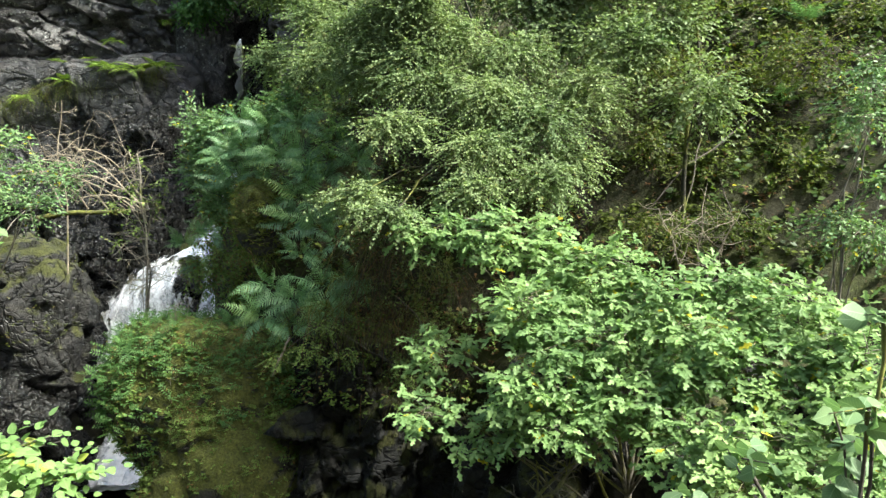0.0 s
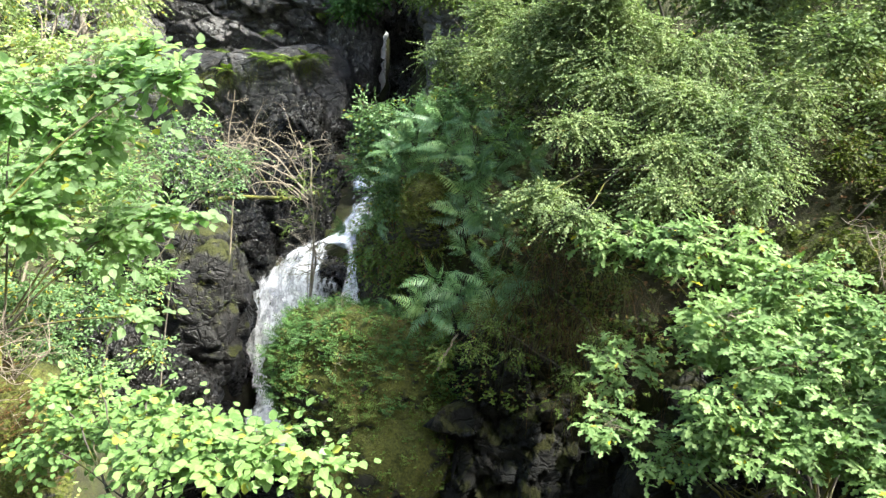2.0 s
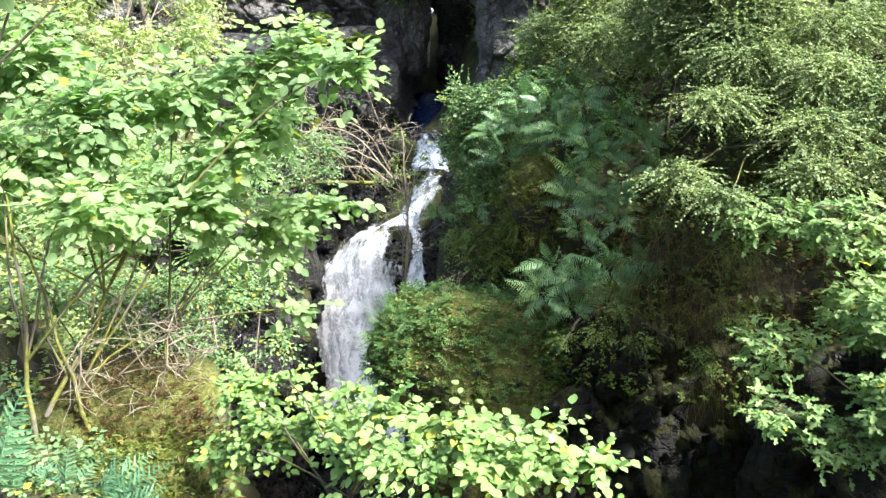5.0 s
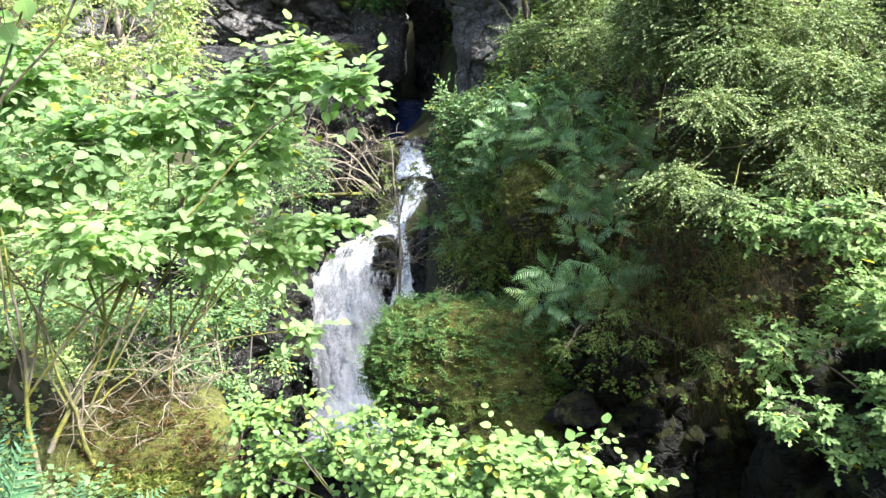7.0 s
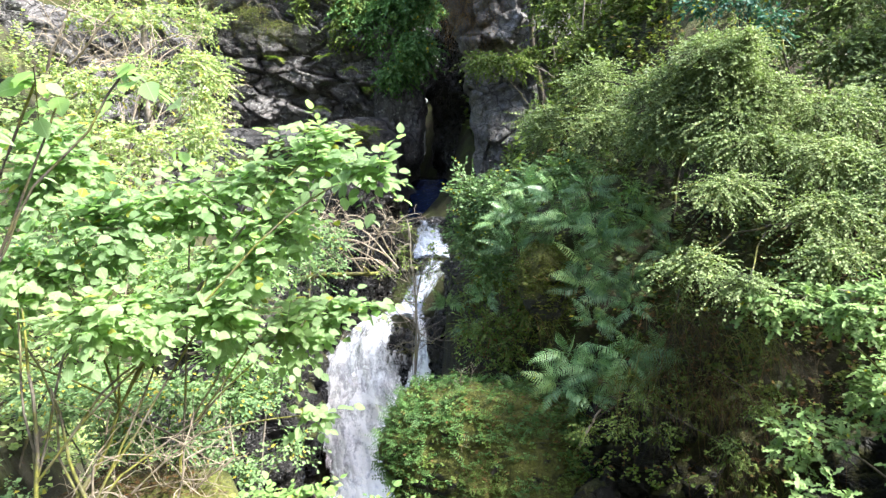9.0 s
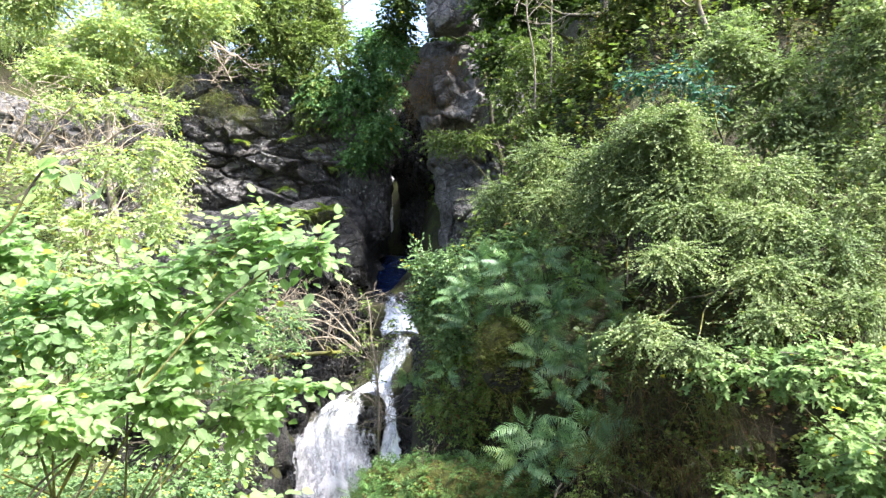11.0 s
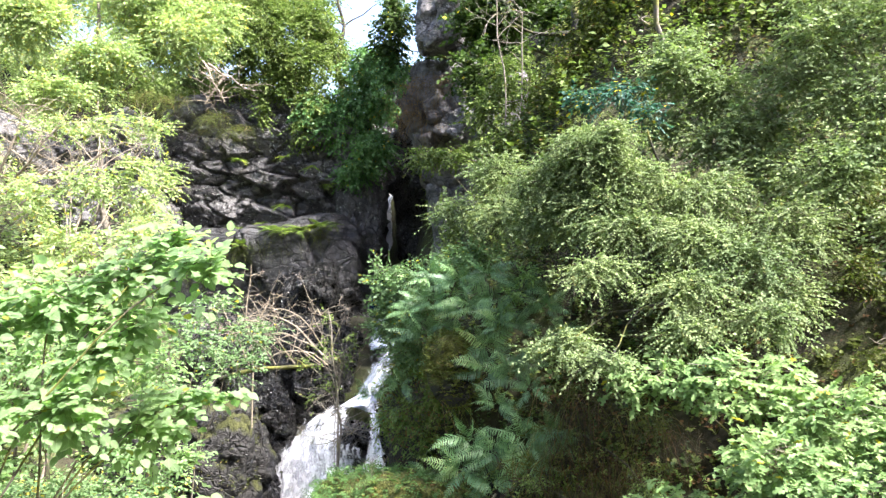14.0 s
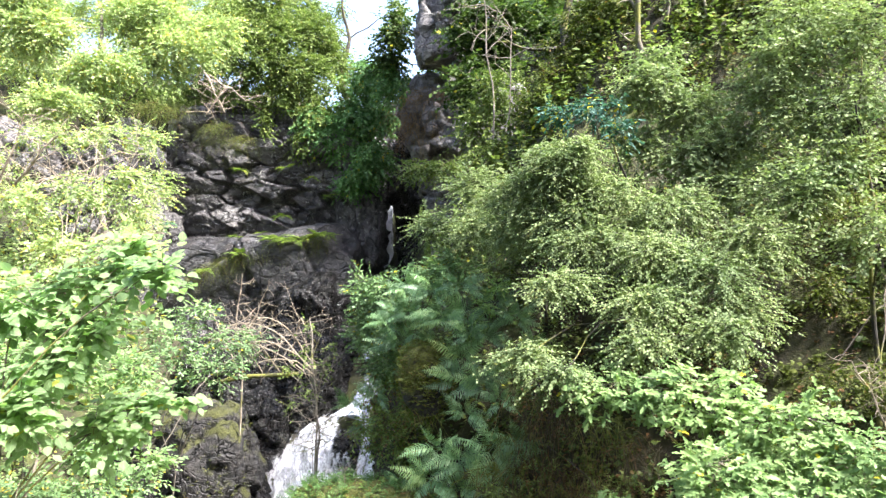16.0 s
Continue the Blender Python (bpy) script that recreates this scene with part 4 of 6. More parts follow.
HAZEL_LOW = [
    (-1.62, 3.15, 3.28, 0.14, 0.09, 0.07),
    (-1.89, 3.10, 3.36, 0.19, 0.12, 0.09),
    (-2.20, 3.20, 3.37, 0.19, 0.11, 0.08),
    (-2.39, 3.10, 3.27, 0.22, 0.13, 0.10),
    (-2.01, 3.00, 3.30, 0.21, 0.13, 0.09),
    (-2.69, 3.60, 3.22, 0.17, 0.10, 0.08),
    (-3.12, 4.10, 3.06, 0.14, 0.08, 0.05),
    (-3.60, 4.30, 3.03, 0.15, 0.09, 0.05),
    (-3.89, 4.30, 2.90, 0.20, 0.13, 0.12),
    (-3.17, 4.00, 2.91, 0.25, 0.15, 0.11),
    (-3.58, 4.10, 2.75, 0.26, 0.16, 0.13),
    (-3.94, 4.10, 2.56, 0.16, 0.11, 0.11),
    (-2.82, 3.60, 2.94, 0.23, 0.15, 0.13),
]
plant("hazel_bush", "low hazel bush with yellowing leaves on the near bank", "bush", [on_ground(-3.0, 3.3), on_ground(-3.4, 3.6)], HAZEL_LOW,
      0.05, LEAF_HAZEL_YELLOW, BARK, 0.01, 205, 7, 0.28, "broad", 0.1, 1.0, 0.26, face=(0.05, -0.3, 1.0), seed=12)
FILL_LEFT = [
    (-7.59, 7.00, 4.08, 0.55, 0.37, 0.33),
    (-6.92, 7.20, 4.11, 0.57, 0.38, 0.34),
    (-6.12, 7.20, 4.04, 0.57, 0.38, 0.34),
    (-5.45, 7.40, 4.01, 0.35, 0.27, 0.29),
    (-6.20, 6.60, 3.56, 0.52, 0.35, 0.31),
    (-6.94, 6.40, 3.53, 0.50, 0.34, 0.30),
    (-5.48, 6.80, 3.23, 0.37, 0.27, 0.27),
    (-8.13, 6.60, 3.72, 0.52, 0.39, 0.41),
    (-5.06, 7.20, 3.01, 0.23, 0.19, 0.23),
    (-8.31, 7.80, 4.64, 0.55, 0.36, 0.31),
    (-6.92, 7.80, 4.49, 0.49, 0.31, 0.24),
    (-6.69, 6.40, 3.07, 0.45, 0.27, 0.20),
]
plant("hazel_bush", "hazel thicket of small pale leaves behind the nearer bush", "bush", [on_ground(-7.6, 6.2), on_ground(-7.0, 6.6), on_ground(-8.4, 6.4)], FILL_LEFT,
      0.07, LEAF_HAZEL, BARK, 0.02, 70, 9, 0.36, "oval", 0.12, 0.9, 0.4, seed=61)
SHRUB_LEFT = [
    (-5.78, 6.20, 2.93, 0.54, 0.35, 0.29),
    (-6.42, 6.00, 2.92, 0.52, 0.34, 0.28),
    (-5.42, 6.60, 2.81, 0.41, 0.30, 0.31),
    (-6.79, 5.80, 3.03, 0.41, 0.31, 0.32),
    (-5.18, 7.00, 2.81, 0.33, 0.25, 0.27),
    (-5.54, 6.20, 2.48, 0.34, 0.27, 0.29),
    (-5.31, 6.50, 2.13, 0.26, 0.21, 0.26),
    (-6.11, 5.90, 2.57, 0.42, 0.29, 0.28),
    (-4.86, 6.90, 2.23, 0.16, 0.16, 0.22),
]
plant("rose_shrub", "dense small-leaved shrub with a few yellow leaves", "bush", [on_ground(-6.6, 6.2), on_ground(-6.0, 6.4)], SHRUB_LEFT,
      0.05, LEAF_ROSE, BARK, 0.02, 100, 10, 0.3, "oval", 0.15, 0.8, 0.5, seed=13)
OAK = [
    (-0.12, 5.90, 2.41, 0.25, 0.16, 0.13),
    (0.36, 5.90, 2.24, 0.32, 0.18, 0.11),
    (0.72, 5.80, 2.71, 0.39, 0.27, 0.25),
    (1.05, 5.70, 2.47, 0.38, 0.27, 0.27),
    (1.54, 5.80, 2.68, 0.43, 0.30, 0.27),
    (2.01, 5.80, 3.02, 0.43, 0.32, 0.32),
    (2.47, 5.70, 2.97, 0.43, 0.29, 0.27),
    (2.83, 6.00, 3.33, 0.40, 0.28, 0.26),
    (2.47, 6.30, 3.46, 0.42, 0.26, 0.20),
    (1.88, 6.20, 3.36, 0.46, 0.29, 0.22),
    (1.30, 6.50, 3.56, 0.54, 0.33, 0.26),
    (0.62, 6.80, 3.76, 0.56, 0.34, 0.24),
    (-0.09, 7.00, 3.80, 0.44, 0.25, 0.15),
    (0.69, 6.20, 3.25, 0.41, 0.28, 0.24),
    (1.19, 6.00, 3.06, 0.45, 0.30, 0.26),
    (-0.07, 6.60, 2.75, 0.27, 0.18, 0.17),
    # unseen clumps behind the front leaves, added to keep sun off the undercut
    (0.90, 7.30, 2.86, 0.40, 0.31, 0.34),
    (1.46, 7.20, 2.66, 0.45, 0.33, 0.34),
    (1.98, 7.00, 2.56, 0.44, 0.32, 0.33),
    (1.31, 7.40, 3.08, 0.46, 0.32, 0.29),
    (1.87, 7.30, 2.87, 0.46, 0.31, 0.29),
    (2.35, 7.00, 2.74, 0.44, 0.32, 0.33),
]
plant("oak_tree", "spreading young oak with bright green lobed leaves", "tree", [on_ground(1.7, 7.6)], OAK,
      0.094, LEAF_OAK, BARK_MOSS, 0.06, 108, 7, 0.3, "lobed", 0.16, 0.9, 0.34, face=(0, -0.4, 1.0), whorl=True, leader=(1.6, 6.4, 3.5), seed=14)
OAK_LOW = [
    (3.01, 5.60, 3.15, 0.35, 0.25, 0.24),
    (2.66, 5.30, 2.76, 0.42, 0.28, 0.25),
    (1.95, 5.20, 2.40, 0.37, 0.24, 0.20),
    (2.26, 5.00, 2.63, 0.35, 0.23, 0.20),
    (2.89, 4.90, 2.77, 0.31, 0.26, 0.31),
    (1.91, 5.50, 2.53, 0.30, 0.22, 0.22),
    (2.63, 4.70, 2.50, 0.33, 0.23, 0.22),
    (2.08, 4.70, 2.45, 0.33, 0.20, 0.15),
    (3.11, 5.30, 3.12, 0.29, 0.23, 0.25),
]
plant("oak_tree", "low leaning oak with pale green leaves over the stream", "tree", [on_ground(3.4, 6.9)], OAK_LOW,
      0.094, LEAF_OAK_PALE, BARK_MOSS, 0.05, 105, 7, 0.3, "lobed", 0.16, 0.9, 0.34, face=(0, -0.4, 1.0), whorl=True, leader=(2.9, 5.5, 3.2), seed=15)
BIRCH = [
    (-1.00, 9.00, 5.73, 0.64, 0.45, 0.42),
    (-0.26, 8.80, 5.78, 0.59, 0.41, 0.38),
    (0.44, 8.00, 5.00, 0.60, 0.40, 0.35),
    (-0.24, 8.30, 5.19, 0.62, 0.38, 0.29),
    (-0.56, 7.80, 4.74, 0.52, 0.31, 0.22),
    (0.32, 7.60, 4.52, 0.57, 0.35, 0.27),
    (0.96, 7.80, 4.77, 0.52, 0.36, 0.34),
    (0.92, 7.30, 4.23, 0.43, 0.29, 0.26),
    (-0.92, 7.30, 4.05, 0.40, 0.26, 0.21),
    (-0.50, 7.00, 3.96, 0.33, 0.19, 0.13),
    (0.20, 7.20, 4.18, 0.42, 0.26, 0.20),
    (1.48, 8.20, 5.07, 0.55, 0.38, 0.35),
    (1.26, 7.80, 4.42, 0.37, 0.26, 0.24),
    (-0.52, 8.80, 6.15, 0.62, 0.44, 0.41),
    (-0.72, 8.80, 5.40, 0.55, 0.35, 0.28),
    (0.64, 8.60, 5.51, 0.61, 0.40, 0.34),
]
plant("birch_tree", "bushy birch with masses of tiny pale leaves", "tree", [on_ground(0.6, 9.6)], BIRCH,
      0.034, LEAF_BIRCH, BARK_DARK, 0.035, 140, 18, 0.42, "small", 0.25, 0.8, 0.42, leader=(0.1, 8.6, 6.3), seed=16)
BIRCH_TOP = [
    (-0.48, 8.70, 6.08, 0.51, 0.34, 0.31),
    (-0.26, 8.50, 6.30, 0.27, 0.20, 0.20),
    (-0.98, 9.00, 5.95, 0.49, 0.33, 0.28),
    (-1.70, 9.80, 5.54, 0.54, 0.37, 0.35),
    (-2.58, 10.50, 5.63, 0.41, 0.31, 0.33),
    (-1.82, 10.20, 6.13, 0.48, 0.37, 0.40),
    (0.03, 8.60, 5.77, 0.47, 0.31, 0.27),
    (-1.10, 9.20, 5.33, 0.58, 0.36, 0.29),
    (-0.44, 8.60, 5.47, 0.61, 0.37, 0.27),
]
plant("birch_tree", "slender birch with light green crown", "tree", [on_ground(-0.9, 9.9)], BIRCH_TOP,
      0.034, LEAF_BIRCH, BARK_DARK, 0.03, 140, 18, 0.42, "small", 0.2, 0.8, 0.42, leader=(-0.5, 8.9, 6.3), seed=17)
ROWAN_R1 = [
    (0.64, 10.00, 7.29, 0.55, 0.40, 0.39),
    (1.11, 10.00, 6.87, 0.59, 0.41, 0.39),
    (0.45, 10.00, 6.55, 0.47, 0.31, 0.27),
    (1.10, 9.60, 6.22, 0.60, 0.40, 0.34),
    (0.76, 10.40, 7.69, 0.41, 0.29, 0.29),
    (1.51, 9.60, 6.39, 0.53, 0.38, 0.38),
    (1.48, 9.20, 5.79, 0.58, 0.38, 0.32),
]
plant("rowan_tree", "small rowan with soft grey-green leaves on the slope", "tree", [on_ground(1.2, 10.8)], ROWAN_R1,
      0.055, LEAF_BIRCH, BARK, 0.04, 100, 13, 0.45, "small", 0.2, 0.8, 0.42, leader=(0.9, 10.0, 7.4), seed=18)
ROWAN_R2 = [
    (2.18, 9.20, 7.20, 0.58, 0.42, 0.43),
    (2.33, 9.00, 6.55, 0.57, 0.40, 0.39),
    (1.91, 9.50, 6.90, 0.45, 0.34, 0.37),
    (2.42, 8.60, 5.91, 0.54, 0.40, 0.41),
    (1.92, 8.50, 5.62, 0.60, 0.42, 0.40),
    (2.74, 8.80, 6.59, 0.48, 0.38, 0.41),
    (2.67, 8.20, 5.08, 0.51, 0.41, 0.45),
    (2.47, 9.50, 7.80, 0.67, 0.44, 0.37),
    (2.91, 9.00, 7.39, 0.42, 0.36, 0.42),
]
plant("rowan_tree", "thin dark-stemmed tree with sparse olive leaves", "tree", [on_ground(2.63, 8.5)], ROWAN_R2,
      0.05, LEAF_BIRCH, BARK_DARK, 0.032, 85, 12, 0.45, "small", 0.2, 0.8, 0.42, leader=(2.67, 8.7, 6.6), seed=19)
BLUE = [
    (-0.11, 9.60, 6.98, 0.41, 0.27, 0.23),
    (-0.56, 9.80, 6.98, 0.35, 0.24, 0.22),
    (0.15, 9.50, 6.64, 0.30, 0.20, 0.18),
]
plant("elder_shrub", "shrub with bluish green leaves on the slope", "bush", [on_ground(-0.1, 10.1)], BLUE,
      0.07, LEAF_BLUE, BARK, 0.02, 45, 10, 0.3, "oval", 0.2, 0.8, 0.5, seed=20)
CENTRE_BUSH = [
    (-3.61, 10.50, 4.64, 0.29, 0.33, 0.49),
    (-3.34, 10.30, 4.17, 0.49, 0.41, 0.49),
    (-3.60, 10.60, 4.07, 0.33, 0.30, 0.37),
    (-3.09, 10.20, 4.64, 0.40, 0.32, 0.36),
    (-2.53, 10.00, 4.82, 0.43, 0.31, 0.31),
    (-2.16, 9.80, 4.92, 0.38, 0.29, 0.31),
    (-3.19, 10.00, 3.65, 0.35, 0.28, 0.31),
]
plant("willow_shrub", "grey-green shrub leaning over the upper stream", "bush", [on_ground(-3.0, 10.6)], CENTRE_BUSH,
      0.055, LEAF_ROWAN, BARK, 0.02, 110, 11, 0.35, "oval", 0.05, 0.6, 0.6, seed=21)
ROWAN_LEFT = [
    (-5.93, 9.50, 4.47, 0.45, 0.31, 0.30),
    (-5.58, 9.80, 4.11, 0.38, 0.27, 0.27),
    (-5.81, 9.00, 4.04, 0.42, 0.30, 0.28),
    (-5.61, 9.50, 3.65, 0.52, 0.34, 0.30),
    (-6.10, 8.80, 4.23, 0.41, 0.32, 0.35),
    (-6.09, 8.50, 3.59, 0.40, 0.28, 0.27),
    (-6.12, 11.50, 3.85, 0.36, 0.30, 0.36),
]
plant("rowan_shrub", "bluish green rowan shrub under the cliff", "bush", [on_ground(-8.2, 9.6), on_ground(-7.6, 10.2)], ROWAN_LEFT,
      0.055, LEAF_ROWAN, BARK_PALE, 0.02, 46, 11, 0.35, "oval", 0.15, 0.7, 0.5, seed=22)
HILL_L1 = [
    (-13.33, 15.00, 11.20, 1.30, 0.84, 0.71),
    (-11.48, 15.00, 10.16, 1.18, 0.74, 0.59),
    (-10.30, 16.00, 10.72, 1.38, 0.90, 0.75),
    (-12.05, 14.00, 9.19, 0.99, 0.60, 0.44),
    (-11.06, 16.00, 11.67, 1.38, 0.84, 0.63),
    (-9.78, 17.00, 11.40, 1.07, 0.73, 0.67),
    (-13.78, 15.00, 12.09, 1.30, 0.79, 0.59),
]
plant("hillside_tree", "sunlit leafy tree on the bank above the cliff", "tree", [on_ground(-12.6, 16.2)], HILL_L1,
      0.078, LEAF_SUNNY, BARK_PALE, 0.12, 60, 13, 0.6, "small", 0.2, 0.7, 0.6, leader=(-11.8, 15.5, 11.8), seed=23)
HILL_L2 = [
    (-10.39, 13.50, 8.18, 0.85, 0.49, 0.32),
    (-10.92, 12.50, 8.06, 0.78, 0.45, 0.29),
    (-8.68, 12.00, 6.71, 0.57, 0.51, 0.66),
    (-9.25, 11.50, 6.70, 0.63, 0.49, 0.54),
    (-10.13, 11.00, 6.52, 0.69, 0.51, 0.52),
    (-7.74, 10.50, 5.57, 0.58, 0.45, 0.49),
    (-8.60, 10.00, 5.52, 0.71, 0.49, 0.47),
    (-8.43, 9.00, 4.92, 0.57, 0.45, 0.49),
    (-9.65, 14.00, 8.08, 0.55, 0.42, 0.44),
    (-9.35, 14.00, 7.07, 0.40, 0.40, 0.55),
    (-9.23, 13.00, 6.15, 0.51, 0.43, 0.51),
    (-11.51, 15.00, 9.35, 0.71, 0.49, 0.47),
]
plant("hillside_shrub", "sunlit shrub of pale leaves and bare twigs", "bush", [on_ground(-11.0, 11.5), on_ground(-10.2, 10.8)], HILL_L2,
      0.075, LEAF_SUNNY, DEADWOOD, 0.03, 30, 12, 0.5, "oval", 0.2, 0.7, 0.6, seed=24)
CRAG_TREE = [
    (-10.63, 22.50, 13.02, 1.24, 0.96, 1.06),
    (-9.40, 23.50, 13.38, 0.92, 0.81, 1.01),
    (-9.88, 23.00, 11.91, 1.26, 0.87, 0.81),
    (-11.44, 22.00, 12.20, 1.04, 0.73, 0.69),
    (-9.01, 24.00, 12.48, 0.75, 0.63, 0.75),
    (-12.00, 22.00, 13.60, 1.04, 0.87, 1.04),
    (-11.01, 23.00, 14.60, 1.44, 0.99, 0.90),
    (-12.18, 25.50, 11.92, 1.10, 0.80, 0.90),
    (-11.00, 26.00, 11.97, 0.90, 0.80, 0.90),
    (-13.33, 25.00, 11.43, 1.10, 0.80, 0.90),
    (-14.51, 25.00, 11.93, 1.10, 0.80, 0.90),
]
plant("cliff_top_tree", "leafy tree leaning out from the cliff top", "tree", [on_ground(-11.0, 24.5)], CRAG_TREE,
      0.09, LEAF_HILL, BARK, 0.14, 36, 13, 0.7, "small", 0.2, 0.7, 0.6, leader=(-10.6, 23.4, 13.5), seed=25)
CLEFT_IVY = [
    (-7.72, 23.00, 10.34, 0.90, 0.83, 1.08),
    (-8.55, 23.00, 9.65, 0.90, 0.76, 0.90),
    (-7.23, 22.50, 8.71, 0.79, 0.63, 0.71),
    (-6.40, 22.00, 10.92, 0.69, 0.58, 0.69),
    (-7.45, 23.00, 11.65, 0.72, 0.53, 0.54),
    (-9.34, 23.00, 10.11, 0.72, 0.61, 0.72),
    (-7.95, 22.80, 8.06, 0.81, 0.56, 0.54),
    (-7.24, 22.80, 11.38, 0.55, 0.50, 0.60),
    (-6.90, 22.80, 10.02, 0.45, 0.40, 0.55),
    (-7.39, 22.80, 8.88, 0.50, 0.45, 0.55),
]
plant("ivy_growth", "dark green growth hanging over the cleft", "bush", [on_ground(-8.6, 24.6)], CLEFT_IVY,
      0.11, LEAF_IVY, BARK, 0.06, 40, 13, 0.6, "small", 0.4, 0.6, 0.6, seed=26)
PINN_TREE = [
    (-6.00, 21.50, 12.35, 0.59, 0.64, 0.93),
    (-5.00, 25.00, 13.60, 0.80, 0.70, 1.00),
    (-5.20, 24.50, 11.70, 0.90, 0.70, 0.90),
    (-4.10, 25.00, 11.70, 0.90, 0.70, 0.90),
    (-3.60, 25.00, 12.80, 0.90, 0.70, 0.90),
    (-6.36, 22.00, 11.64, 0.69, 0.51, 0.52),
    (-2.80, 17.00, 10.56, 0.80, 0.62, 0.67),
    (-2.82, 16.00, 9.10, 0.63, 0.53, 0.63),
    (-2.23, 17.00, 10.90, 0.80, 0.62, 0.67),
]
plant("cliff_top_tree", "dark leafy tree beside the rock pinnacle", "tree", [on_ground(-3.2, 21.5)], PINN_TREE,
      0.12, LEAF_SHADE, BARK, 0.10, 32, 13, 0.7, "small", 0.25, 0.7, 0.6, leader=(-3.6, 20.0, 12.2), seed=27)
CLEFT_SHRUB = [
    (-4.35, 17.00, 7.42, 0.67, 0.41, 0.32),
    (-3.65, 17.00, 7.37, 0.60, 0.39, 0.32),
    (-2.46, 15.00, 7.98, 0.65, 0.57, 0.71),
    (-1.94, 15.00, 8.65, 0.65, 0.57, 0.71),
    (-2.11, 14.00, 7.10, 0.55, 0.42, 0.44),
    (-2.87, 18.00, 8.86, 0.50, 0.40, 0.35),
    (-3.27, 18.00, 7.62, 0.55, 0.40, 0.30),
    (-4.39, 19.00, 7.73, 0.40, 0.35, 0.25),
    (-2.44, 18.00, 9.80, 0.50, 0.40, 0.40),
]
plant("larch_shrub", "yellowish thin-leaved shrub hanging by the cleft", "bush", [on_ground(-2.6, 17.4)], CLEFT_SHRUB,
      0.075, LEAF_HILL, BARK_PALE, 0.03, 34, 13, 0.5, "small", 0.3, 0.7, 0.6, seed=28)

SLOPE_R = [
    (2.79, 9.50, 5.45, 0.52, 0.38, 0.37),
    (3.64, 9.50, 5.24, 0.60, 0.41, 0.37),
    (4.24, 9.20, 5.50, 0.58, 0.42, 0.43),
    (3.78, 9.20, 4.56, 0.58, 0.39, 0.36),
    (3.06, 9.00, 4.23, 0.49, 0.36, 0.35),
    (4.11, 8.80, 4.25, 0.41, 0.29, 0.28),
    (2.42, 9.20, 4.56, 0.43, 0.33, 0.36),
    (2.09, 8.20, 3.66, 0.32, 0.23, 0.23),
    (3.22, 8.40, 3.64, 0.46, 0.32, 0.30),
    (3.41, 10.50, 6.18, 0.66, 0.45, 0.41),
    (4.54, 10.50, 6.18, 0.74, 0.48, 0.41),
    (5.27, 10.00, 6.04, 0.63, 0.46, 0.47),
    (2.48, 8.00, 3.57, 0.31, 0.26, 0.31),
]
plant("slope_shrub", "olive green shrub on the mossy slope", "bush", [on_ground(3.0, 9.2), on_ground(4.0, 8.8), on_ground(2.2, 9.4)], SLOPE_R,
      0.052, LEAF_SLOPE, BARK, 0.02, 48, 11, 0.4, "oval", 0.2, 0.7, 0.6, seed=29)
FRESH = [
    (-1.39, 9.10, 4.73, 0.16, 0.12, 0.14),
    (-1.56, 9.10, 4.49, 0.14, 0.10, 0.14),
    (-1.66, 9.05, 4.29, 0.14, 0.10, 0.12),
]
plant("bank_shrub", "small fresh lime-green shrub among the ferns", "bush", [(-1.59, 9.20, 4.07)], FRESH,
      0.04, LEAF_FRESH, BARK, 0.008, 130, 10, 0.2, "oval", 0.2, 0.8, 0.5, seed=44)
SLOPE_UP = [
    (-0.45, 13.80, 9.00, 0.55, 0.40, 0.42),
    (-0.20, 13.90, 9.60, 0.55, 0.40, 0.42),
    (-0.75, 13.60, 8.40, 0.50, 0.40, 0.40),
    (-1.00, 13.40, 7.90, 0.50, 0.40, 0.36),
    (0.20, 13.90, 10.10, 0.55, 0.40, 0.42),
    (0.60, 13.50, 9.60, 0.50, 0.40, 0.40),
]
plant("slope_shrub", "olive shrub on the steep slope above the cleft", "bush", [on_ground(-0.6, 14.1), on_ground(0.2, 14.3)], SLOPE_UP,
      0.07, LEAF_SLOPE, BARK, 0.02, 45, 12, 0.45, "oval", 0.25, 0.7, 0.6, seed=40)
BANK_A = [
    (-3.51, 10.80, 3.88, 0.30, 0.25, 0.30),
    (-3.33, 10.40, 3.39, 0.34, 0.26, 0.29),
    (-3.65, 10.20, 2.72, 0.29, 0.22, 0.24),
    (-3.25, 10.00, 2.85, 0.35, 0.27, 0.30),
    (-2.98, 9.70, 2.57, 0.30, 0.23, 0.24),
    (-2.74, 9.70, 3.16, 0.34, 0.27, 0.29),
    (-2.59, 9.70, 3.62, 0.30, 0.24, 0.27),
    (-3.20, 10.30, 3.53, 0.36, 0.28, 0.31),
    (-3.59, 10.40, 3.08, 0.24, 0.19, 0.20),
    (-3.42, 10.00, 2.52, 0.24, 0.18, 0.20),
]
plant("bank_shrub", "yellow-green bilberry shrub hanging over the stream bank", "bush", [on_ground(-3.3, 10.6), on_ground(-2.9, 10.2)], BANK_A,
      0.05, LEAF_BILBERRY, BARK, 0.015, 75, 10, 0.3, "oval", 0.3, 0.8, 0.5, seed=37)
BANK_B = [
    (-1.96, 8.00, 2.12, 0.19, 0.13, 0.13),
    (-1.59, 7.95, 2.23, 0.22, 0.15, 0.14),
    (-1.16, 7.90, 2.20, 0.19, 0.13, 0.12),
    (-0.20, 7.60, 2.53, 0.24, 0.18, 0.18),
    (-0.51, 7.60, 2.15, 0.18, 0.18, 0.24),
    (-0.82, 8.90, 3.99, 0.28, 0.21, 0.21),
    (-1.35, 8.00, 2.48, 0.19, 0.14, 0.15),
]
